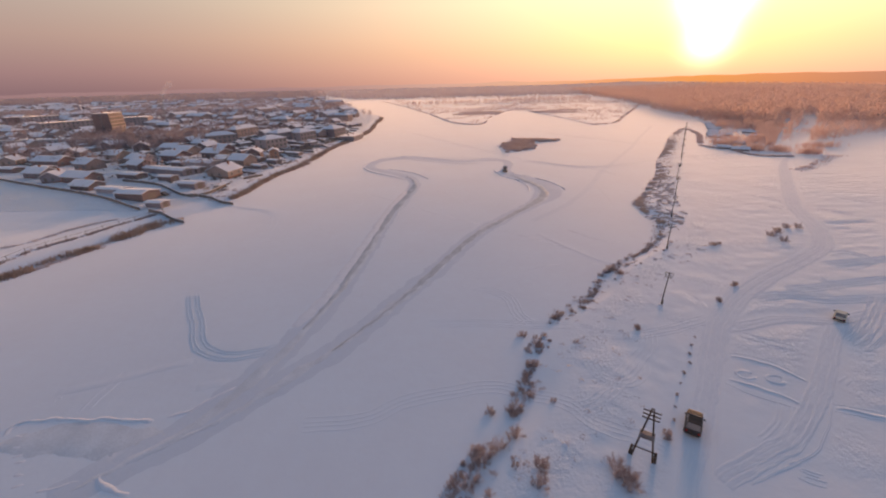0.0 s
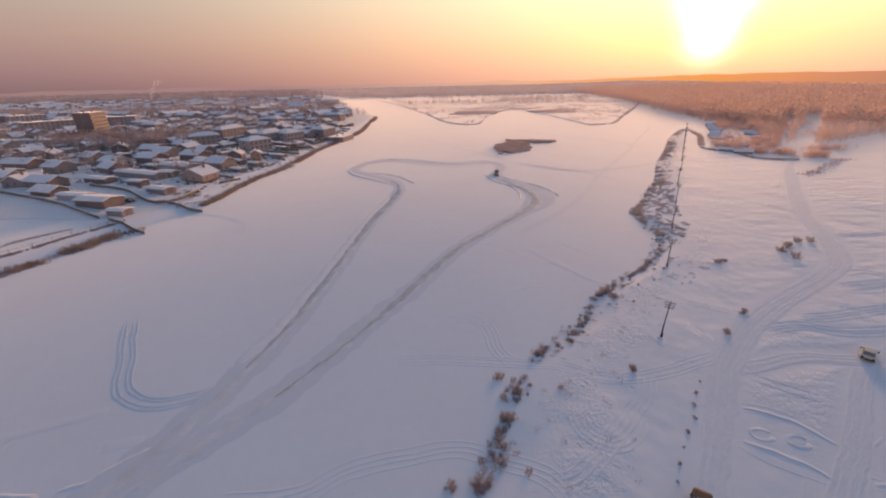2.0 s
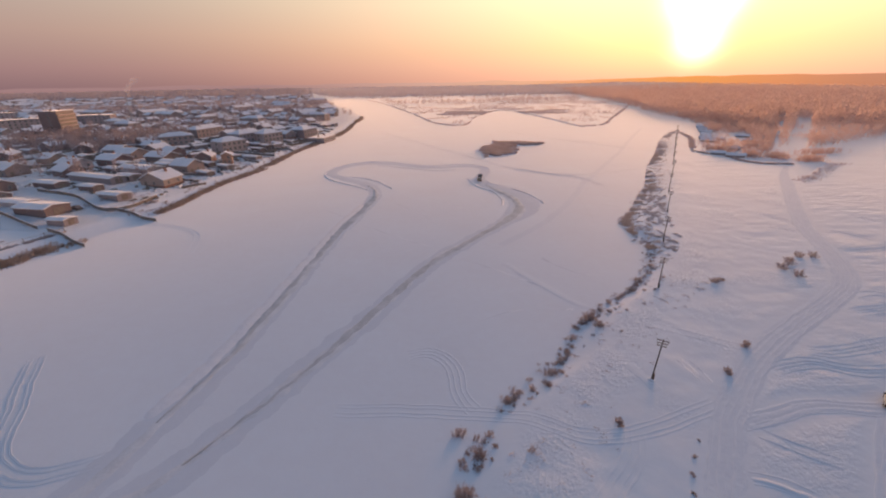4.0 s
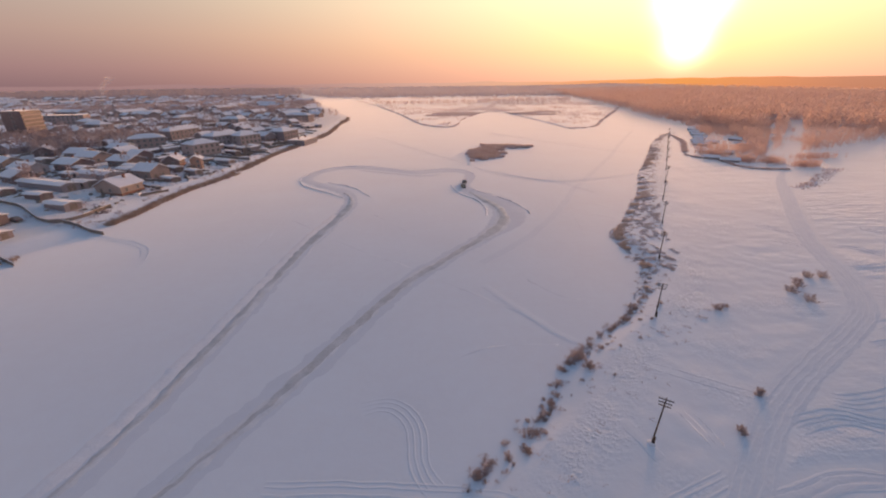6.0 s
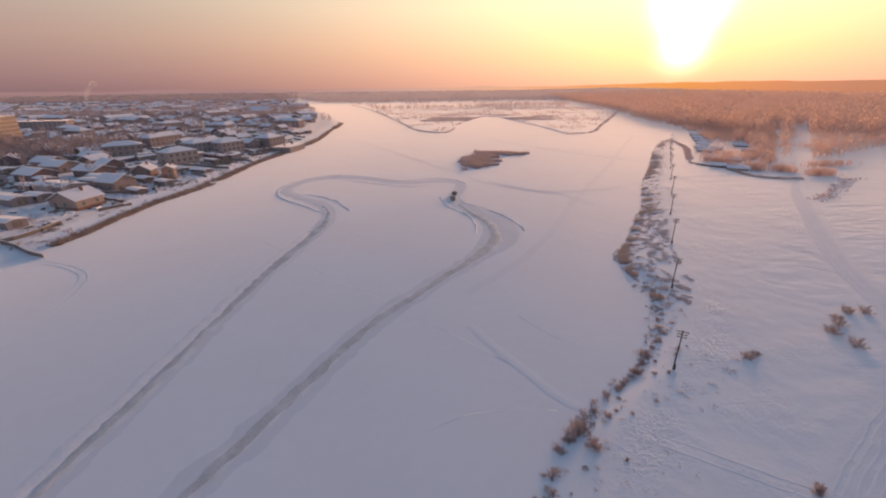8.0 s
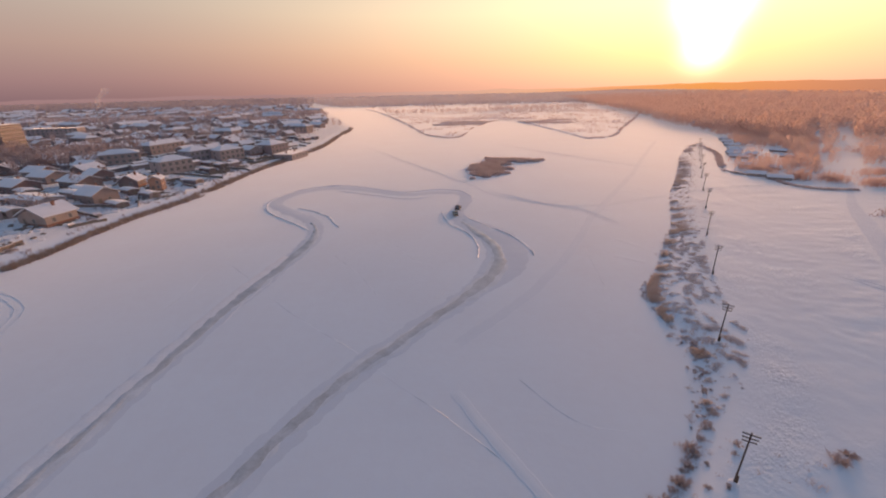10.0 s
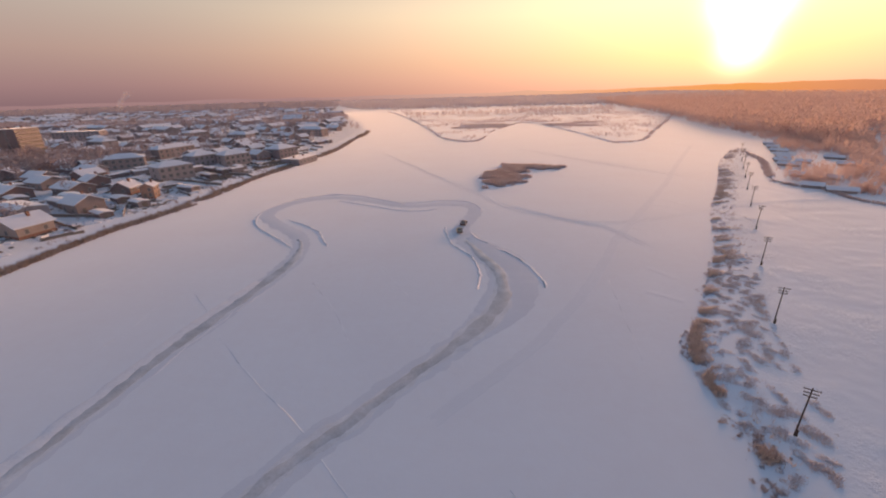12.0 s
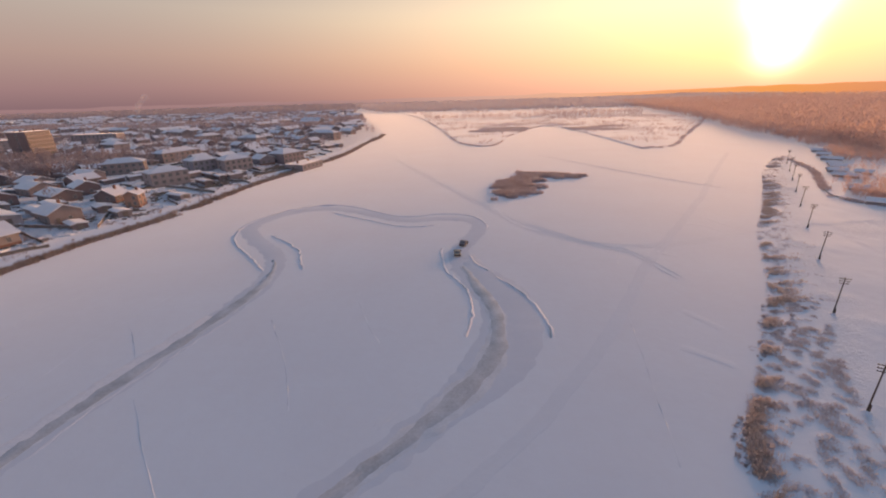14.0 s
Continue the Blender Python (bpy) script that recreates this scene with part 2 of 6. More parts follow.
LEFT_SHORE = spline(((-218, -194), (4, -128), (66, -107.7), (76, -103.5), (88, -100), (107, -94.6), (119, -90.4), (139, -86), (160, -86), (179, -85), (190, -82.6), (205, -80.4), (233, -80.4), (262, -79.8), (291, -76.3), (315, -74.6), (345, -71.5), (430, -76), (516, -82), (590, -105), (870, -202), (1050, -271), (1735, -463)))
RIGHT_SHORE = spline(((-212, -120), (-39, -29.4), (13, -5.2), (18, -2.5), (22, 1.3), (28, 5.1), (34, 6.8), (42, 10.8), (48, 15.8), (54, 22.8), (62, 28.6), (68, 34.3), (75, 43), (86, 52.4), (95, 57), (101, 58.3), (108, 58), (117, 60.4), (128, 68), (142, 77), (155, 85.5), (172, 94.5), (193, 105.8), (222, 124), (250, 140.5), (280, 158), (305, 175.5), (346, 205), (388, 228), (515, 263), (600, 285), (1167, 378)))
SPIT_SHORE = spline(((-470, 1643), (-264, 1190), (-122, 930), (-18, 536), (8, 420), (16, 407), (36, 406), (52, 484), (63, 516), (122, 512), (130, 440), (134.5, 380), (142, 375), (200, 455), (229, 508), (262, 567), (439, 934)))


def hash2(i, j, seed):
    v = np.sin(i * 127.1 + j * 311.7 + seed * 74.7) * 43758.5453
    return v - np.floor(v)


def wobble(x, y, size, seed=0, octaves=3):
    """Smooth noise of about -1 to 1, vectorised."""
    total, amp, norm_ = 0.0, 1.0, 0.0
    for k in range(octaves):
        px, py = x / size * 2**k, y / size * 2**k
        i, j = np.floor(px), np.floor(py)
        a, b = px - i, py - j
        a, b = a * a * (3 - 2 * a), b * b * (3 - 2 * b)
        n = (hash2(i, j, seed + k) * (1 - a) + hash2(i + 1, j, seed + k) * a) * (1 - b) + (hash2(i, j + 1, seed + k) * (1 - a) + hash2(i + 1, j + 1, seed + k) * a) * b
        total, norm_, amp = total + amp * (2 * n - 1), norm_ + amp, amp * 0.5
    return total / norm_


def step(a, b, v):
    k = np.clip((v - a) / (b - a), 0, 1)
    return k * k * (3 - 2 * k)


def curve_through(points, gap=0.8):
    """Points at even steps on a smooth line through the control points, and the sideways directions."""
    p = np.array(points, float)
    q = np.vstack((2 * p[0] - p[1], p, 2 * p[-1] - p[-2]))
    run = []
    for a, b, c, d in zip(q[:-3], q[1:-2], q[2:-1], q[3:]):
        k = np.linspace(0, 1, 24, endpoint=False)[:, None]
        run.append(0.5 * (2 * b + (c - a) * k + (2 * a - 5 * b + 4 * c - d) * k**2 + (3 * b - a - 3 * c + d) * k**3))
    run = np.vstack((*run, p[-1:]))
    s = np.concatenate(([0], np.cumsum(np.hypot(*np.diff(run, axis=0).T))))
    t = np.linspace(0, s[-1], max(4, int(s[-1] / gap)))
    xy = np.stack((np.interp(t, s, run[:, 0]), np.interp(t, s, run[:, 1])), 1)
    d = np.gradient(xy, axis=0)
    d /= np.linalg.norm(d, axis=1)[:, None]
    return xy, np.stack((d[:, 1], -d[:, 0]), 1), t


ROAD = ((11.7, 3.1), (18.4, 12.6), (23.6, 19.8), (28.6, 26.6), (34.9, 35.3), (40, 42), (49.3, 51), (57.8, 57), (66.3, 62.3), (76.5, 68), (86.8, 75.3), (94.2, 84.8), (100, 96), (107.2, 109), (121.5, 129), (138, 151), (153, 171), (169, 188.5), (178, 197))
SIDE_ROAD = ((20.9, 13.4), (24.8, 15), (29.3, 16.9), (33.2, 18.6), (36.8, 21), (40.5, 24.1), (44.6, 27.5), (49.5, 32.1), (55.1, 37.5), (60, 41.6))
TURN_OFF = ((38.9, 41), (42.9, 41.5), (51.9, 43.6), (60.2, 42.8), (71.1, 45.6))
DRIVES = [curve_through(p, 2.0)[0] for p in (ROAD, SIDE_ROAD, TURN_OFF)]


def off_road(x, y):
    """Distance to the nearest of the driven ways on the bank."""
    best = np.full(np.shape(x), 99.0)
    near = (np.abs(x - 92) < 97) & (np.abs(y - 95) < 110)
    px, py = np.asarray(x)[near], np.asarray(y)[near]
    d = np.full(px.shape, 99.0)
    for run in DRIVES:
        for cx, cy in run:
            d = np.minimum(d, np.hypot(px - cx, py - cy))
    best[near] = d
    return best


def height(x, y):
    """Height of the snow over the ice level."""
    x, y = np.asarray(x, float), np.asarray(y, float)
    left, right, spit = LEFT_SHORE(y) - x, x - RIGHT_SHORE(y), (y - SPIT_SHORE(x)) * 0.6
    h = 0.02 * wobble(x, y, 9.0, 5)
    h = h + 1.5 * step(0, 7, left) + 2.4 * step(9, 42, left) * step(95, 135, y)
    h = h + 0.7 * step(-0.5, 5, right)
    h = h + 0.6 * step(0, 8, spit)
    rough = step(1, 12, right) * (1 - step(160, 400, right)) * step(1.6, 4.5, off_road(x, y)) * (1 - 0.7 * step(18, 40, right))
    h = h + rough * (0.11 * wobble(x, y, 1.7, 1, 2) * (0.35 + 0.65 * step(-0.3, 0.4, wobble(x, y, 30, 9))) + 0.14 * wobble(x, y, 22, 2) + 0.09 * wobble(x, y, 7.5, 8))
    windblown = step(16, 34, right) * (1 - step(200, 380, right)) * step(2.2, 5, off_road(x, y))
    h = h + windblown * (0.085 * wobble(x * 0.25 - y * 0.05, y, 3.6, 12, 2) * (0.4 + 0.6 * step(-0.4, 0.3, wobble(x, y, 34, 13))) + 0.05 * wobble(x * 0.5, y, 1.5, 14))
    h = h + step(2, 20, left) * 0.12 * wobble(x, y, 3.5, 3)
    slope = np.maximum(right - 55 - 12 * wobble(x, y, 160, 4), 0)
    far = np.minimum(slope, 240) * 0.014 + np.clip(slope - 240, 0, 180) * 0.03 - np.clip(slope - 460, 0, 3000) * 0.036
    h = h + far * (1 + 0.12 * wobble(x, y, 260, 6)) * step(-300, 60, y)
    return h


def axis(lo, a, b, hi, fine, grow):
    mid = np.arange(a, b + fine, fine)
    out = [mid]
    for start, end, sign in ((mid[-1], hi, 1), (mid[0], lo, -1)):
        p, s, run = start, fine, []
        while sign * (end - p) > s:
            s *= grow
            p += sign * s
            run.append(p)
        run.append(end)
        out.append(np.array(run))
    return np.concatenate((out[2][::-1], out[0], out[1]))


def raw_mesh(name, verts, faces, mat, smooth=False):
    me = bpy.data.meshes.new(name)
    me.from_pydata(verts, [], faces)
    me.materials.append(mat)
    if smooth:
        me.polygons.foreach_set("use_smooth", np.ones(len(me.polygons), bool))
    me.update()
    return me


gx, gy = axis(-4300, -75, 125, 4300, 0.55, 1.035), axis(-700, 4, 150, 4600, 0.55, 1.03)
GX, GY = np.meshgrid(gx, gy)
gz = height(GX, GY)
nx, ny = len(gx), len(gy)
idx = np.arange(nx * ny).reshape(ny, nx)
quads = np.stack((idx[:-1, :-1], idx[:-1, 1:], idx[1:, 1:], idx[1:, :-1]), -1).reshape(-1, 4)
ground = new("ground", raw_mesh("ground", np.stack((GX, GY, gz), -1).reshape(-1, 3), quads, M["snow"], True))
inland = GX - RIGHT_SHORE(GY)
patches = step(0.0, 0.55, wobble(GX, GY, 13, 15)) * (1 - step(60, 220, inland))
strip = step(1, 5, inland) * (1 - step(9, 17, inland))
lumps = step(1, 10, inland) * step(1.8, 3.6, off_road(GX, GY)) * np.maximum(0.04 + 0.5 * patches, strip * (0.5 + 1.1 * step(-0.2, 0.5, wobble(GX, GY, 6, 17)))) * (1 - step(120, 300, inland))
lumps = np.maximum(lumps, 1.9 * step(3, 12, LEFT_SHORE(GY) - GX) * (GY > 115))
ground.data.attributes.new("trodden", "FLOAT", "POINT").data.foreach_set("value", lumps.reshape(-1))
drifts = step(22, 60, inland) * (1 - step(250, 420, inland)) * step(1.8, 4.5, off_road(GX, GY)) * (0.15 + 0.85 * step(-0.1, 0.5, wobble(GX, GY, 45, 16)))
ground.data.attributes.new("drifted", "FLOAT", "POINT").data.foreach_set("value", drifts.reshape(-1))
tagged(ground, "snow-covered frozen river with low banks and rising hills", "snow ground", kind="structure")


# ---- builders ----
rnd = random.Random(7)


class Shell:
    """Collects boxes, prisms and tubes for one mesh."""

    def __init__(self):
        self.v, self.f = [], []

    def add(self, verts, faces):
        n = len(self.v)
        self.v += [tuple(p) for p in verts]
        self.f += [tuple(i + n for i in f) for f in faces]
        return self

    def box(self, x0, y0, z0, x1, y1, z1, m=None, inset=0.0):
        i = inset
        vs = [(x0, y0, z0), (x1, y0, z0), (x1, y1, z0), (x0, y1, z0), (x0 + i, y0 + i, z1), (x1 - i, y0 + i, z1), (x1 - i, y1 - i, z1), (x0 + i, y1 - i, z1)]
        if m is not None:
            vs = [m @ Vector(p) for p in vs]
        return self.add(vs, [(3, 2, 1, 0), (4, 5, 6, 7), (0, 1, 5, 4), (1, 2, 6, 5), (2, 3, 7, 6), (3, 0, 4, 7)])

    def tube(self, a, b, ra, rb, sides=8):
        a, b = Vector(a), Vector(b)
        q = (b - a).to_track_quat("Z", "Y")
        ring = [Vector((math.cos(k * 2 * math.pi / sides), math.sin(k * 2 * math.pi / sides), 0)) for k in range(sides)]
        vs = [a + q @ (r * ra) for r in ring] + [b + q @ (r * rb) for r in ring]
        fs = [(k, (k + 1) % sides, sides + (k + 1) % sides, sides + k) for k in range(sides)]
        return self.add(vs, fs + [tuple(range(sides))[::-1], tuple(range(sides, 2 * sides))])

    def prism(self, outline, y0, y1):
        """An outline in x and z, drawn out along y."""
        n = len(outline)
        vs = [(x, y0, z) for x, z in outline] + [(x, y1, z) for x, z in outline]
        fs = [(k, k + n, (k + 1) % n + n, (k + 1) % n) for k in range(n)]
        return self.add(vs, fs + [tuple(range(n)), tuple(range(n, 2 * n))[::-1]])

    def mesh(self, name, mat, smooth=False):
        me = raw_mesh(name, self.v, self.f, mat, smooth)
        bm = bmesh.new()
        bm.from_mesh(me)
        bmesh.ops.recalc_face_normals(bm, faces=bm.faces)
        bm.to_mesh(me)
        bm.free()
        return me


def part(name, shell, mat, parent, label="", smooth=False, bevel=0.0):
    """One mesh object under a thing or under one of its parts."""
    ob = new(name, shell.mesh(name, mat, smooth) if isinstance(shell, Shell) else shell)
    ob.parent = parent
    if bevel:
        bm = bmesh.new()
        bm.from_mesh(ob.data)
        bmesh.ops.bevel(bm, geom=[e for e in bm.edges if len(e.link_faces) == 2 and e.calc_face_angle(0) > 0.5], offset=bevel, segments=2, affect="EDGES", profile=0.6)
        bm.to_mesh(ob.data)
        bm.free()
    return tagged(ob, label)


def thing(name, label, category, group="", kind=""):
    return tagged(new(name), label, category, group, kind)


def ground_at(x, y):
    return float(height(np.array([x]), np.array([y]))[0])


# ---- driven lines, ploughed lanes and banks of snow ----


def ribbon(name, points, profile, mat, label, category="snow track", gap=0.7, rough=0.0, seed=0, sway=0.0, taper=4.0, pinch=False, patchy=0.0):
    """A strip along a smooth line. profile: pairs of sideways offset and height over the ground, its ends sunk below it."""
    xy, side, t = curve_through(points, gap)
    off, up_ = np.array(profile, float).T
    if sway:
        xy = xy + side * (sway * wobble(t, t * 0, 9.0, seed))[:, None]
    ends = np.minimum(np.clip(t / taper, 0, 1), np.clip((t[-1] - t) / taper, 0, 1))
    wide_ = (0.08 + 0.92 * ends if pinch else np.ones_like(t))[:, None, None]
    if patchy:
        wide_ = wide_ * np.clip(1 + patchy * wobble(t, t * 0, 16.0, seed + 40), 0.12, 1.6)[:, None, None]
    P = xy[:, None, :] + side[:, None, :] * off[None, :, None] * wide_
    if rough:
        P = P + side[:, None, :] * (rough * wobble(P[..., 0], P[..., 1], 1.7, seed + 3))[..., None] * (np.abs(off) > 0)[None, :, None]
    if pinch:
        ends = np.minimum(ends * 2.5, 1)
    lift = np.where(up_ > 0, up_, 0)[None, :] * (0.15 + 0.85 * ends[:, None])
    if rough:
        lift = lift * (1 + 0.8 * rough * wobble(P[..., 0], P[..., 1], 1.1, seed + 8))
    z = height(P[..., 0], P[..., 1]) + np.where(up_ > 0, lift, up_[None, :]) - 0.12 * (1 - np.clip(ends * 3, 0, 1))[:, None]
    m, n = z.shape
    i = np.arange(m * n).reshape(m, n)
    faces = np.stack((i[:-1, :-1], i[1:, :-1], i[1:, 1:], i[:-1, 1:]), -1).reshape(-1, 4)
    ob = new(name, raw_mesh(name, np.dstack((P, z)).reshape(-1, 3), faces, mat, True))
    return tagged(ob, label, category, kind="structure")


def ruts(pairs, wide=1.5, high=0.09, spread=0.0):
    """Profile of several wheel ruts side by side, with thrown-up snow at their edges."""
    lines = sorted((k - (pairs - 1) / 2) * spread + w for k in range(pairs) for w in (-wide / 2, wide / 2))
    out, high = [], high * 0.36
    for c in lines:
        if out and c - 0.19 < out[-1][0] + 0.02:
            continue
        out += [(c - 0.19, -0.04), (c - 0.12, high * 1.2), (c - 0.05, 0.012), (c + 0.05, 0.012), (c + 0.12, high), (c + 0.19, -0.04)]
    return out


CIRCUIT = ((-49.2, 12.5), (-42, 19.4), (-37.3, 25.4), (-31.9, 40.5), (-28.6, 56.5), (-26.6, 76.6), (-24.2, 103.5), (-22.6, 118.3), (-20.1, 132.1), (-18.2, 147.8), (-19.2, 159.7), (-24.3, 170.1), (-34.9, 181), (-42.6, 189.7), (-43.8, 199.8), (-38.1, 211), (-26.1, 216.1), (-10.7, 209.9), (3.5, 202), (15.8, 204), (25.2, 202), (28.3, 193), (24.3, 179), (24, 168.4), (28.5, 155.4), (31.8, 146.5), (32.7, 137.7), (30.8, 128.2), (25.4, 119.3), (18.7, 110.5), (4.2, 91.8), (-6.6, 70.6), (-16.3, 52), (-22.5, 41.2), (-27.6, 34.3), (-35.8, 24.4), (-46.1, 15.5))
swept = [(-3.2, -0.05), (-2.2, 0.02), (0, 0.02), (2.2, 0.02), (3.2, -0.05)]
ribbon("lane_verge", CIRCUIT, swept, M["track_snow"], "swept packed snow on both sides of the racing lane", "snow track", rough=0.9, seed=5, sway=0.5)
bend = ((25.5, 176), (26.5, 171), (27.8, 165), (31, 158), (34, 150), (35, 142), (34.3, 135), (31, 127), (25.5, 119), (20, 111))
ribbon("lane_verge", bend, [(-5.6, -0.05), (-4.8, 0.026), (0, 0.026), (4.8, 0.026), (5.6, -0.05)], M["track_snow"], "wide packed snow in the bend of the racing lane", "snow track", rough=0.7, seed=6, taper=22, pinch=True)
worn = [(-2.2, -0.03), (-1.7, 0.045), (0, 0.045), (1.7, 0.045), (2.2, -0.03)]
core_lane = [(-1.35, -0.03), (-1.0, 0.07), (0, 0.07), (1.0, 0.07), (1.35, -0.03)]
for leg, seed, slim in ((CIRCUIT[3:12], 2, 0.75), (CIRCUIT[23:31], 7, 1.25), (CIRCUIT[28:35], 9, 0.55)):
    ribbon("worn_lane", leg, [(a * slim, b) for a, b in worn], M["scuffed"], "scuffed greyish lane worn by wheels", "ice lane", rough=0.6, seed=seed, sway=0.3, taper=26, pinch=True, patchy=0.6)
    ribbon("ice_lane", leg, [(a * slim, b + 0.02) for a, b in core_lane], M["ice"], "scraped grey racing lane across the frozen river", "ice lane", rough=0.5, seed=seed + 1, sway=0.35, taper=30, pinch=True, patchy=0.75)
for leg, seed in ((CIRCUIT[:6], 12), (CIRCUIT[32:], 14)):
    ribbon("worn_lane", leg, [(a * 0.4, b * 0.8) for a, b in worn], M["scuffed"], "faint scuffed lane fading into snow", "ice lane", rough=0.6, seed=seed, sway=0.3, taper=22, pinch=True, patchy=0.7)
ribbon("swept_ice", ((-62, 20.5), (-56, 21.6), (-49, 21.4), (-43, 20.4), (-38, 23)), [(-3.4, -0.05), (-2.4, 0.016), (0, 0.016), (2.2, 0.016), (2.9, -0.05)], M["scuffed"], "swept greyish ice inside a low snow ridge", "ice lane", rough=0.8, seed=31, taper=6, pinch=True)
ridge = [(-0.4, -0.04), (-0.16, 0.09), (0.0, 0.165), (0.14, 0.09), (0.5, -0.04)]
faint_ridge = [(-0.3, -0.03), (-0.08, 0.05), (0.08, 0.06), (0.35, -0.03)]
low_ridge = [(-0.4, -0.04), (-0.12, 0.1), (0.08, 0.12), (0.45, -0.04)]
for pts, prof in (
    (((-21.1, 159.4), (-27.7, 166.4), (-40.6, 178.8), (-45.9, 188.9), (-46.8, 199.1), (-43, 211.1), (-34.9, 218.6), (-25, 220.4)), ridge),
    (((-34.1, 186.3), (-28.9, 182.4), (-23.6, 178.1), (-18.4, 172.5), (-15.6, 166.8), (-12, 160.5)), ridge),
    (((-34.9, 219.5), (-28, 221.2), (-16.4, 217.4), (-1.6, 207.4), (5.5, 206.1), (15, 209.4), (25.3, 206.8), (30, 198.6), (30.1, 191.9)), low_ridge),
    (((-25.3, 211.1), (-12.4, 204.2), (4.8, 195.1), (16.7, 197.6)), low_ridge),
    (((32.3, 160.4), (34, 158), (37.7, 152.1), (40.3, 145.9), (41.3, 141.2), (41.1, 136)), ridge),
    (((26.1, 173), (28, 167.6), (31.4, 161.9)), ridge),
    (((18.7, 177.6), (19.2, 172.5), (21.2, 162.9), (25, 156.3), (27.5, 149.5), (28.1, 143.2), (27.4, 135.2)), ridge),
    (((-20.4, 140.5), (-22.6, 130), (-24.2, 120.4), (-25.4, 107.5), (-26.6, 93), (-28.3, 76), (-30.4, 56.6), (-33.3, 44.6)), [(-1.5, -0.03), (-0.8, 0.09), (0.1, 0.14), (0.8, 0.08), (1.3, -0.03)]),
    (((-15.9, 139.4), (-20.2, 120.4), (-21.4, 107)), [(-0.3, -0.03), (-0.1, 0.06), (0.1, 0.06), (0.3, -0.03)]),
    (((-61.8, 21.6), (-61.4, 24.6), (-55.4, 24.9), (-48.4, 24.6), (-43.6, 24.4)), low_ridge),
    (((-43.5, 24.6), (-41, 25.9), (-39.1, 27.7), (-36, 31)), low_ridge),
    (((-45.4, 17.4), (-44.6, 15.9), (-43, 14.9), (-41.1, 14.2), (-39.5, 14.2)), low_ridge),
    (((-51.4, 14.6), (-48.3, 15.3), (-45.9, 16.1)), faint_ridge), *(((p, q), faint_ridge) for p, q in (((-61.3, 21.8), (-58.2, 22.2)), ((-60, 20.5), (-57, 20.9)), ((-58.5, 19.1), (-55.6, 19.5)), ((-57.4, 18), (-54.5, 18.4)), ((-55.9, 16.5), (-53.1, 16.9)), ((-54.7, 15.3), (-51.9, 15.6)))),
):
    ribbon("snow_bank", pts, prof, M["berm"], "ploughed snow bank along the racing lane", "snow bank", gap=0.45, rough=0.55, seed=rnd.randrange(99), taper=3)

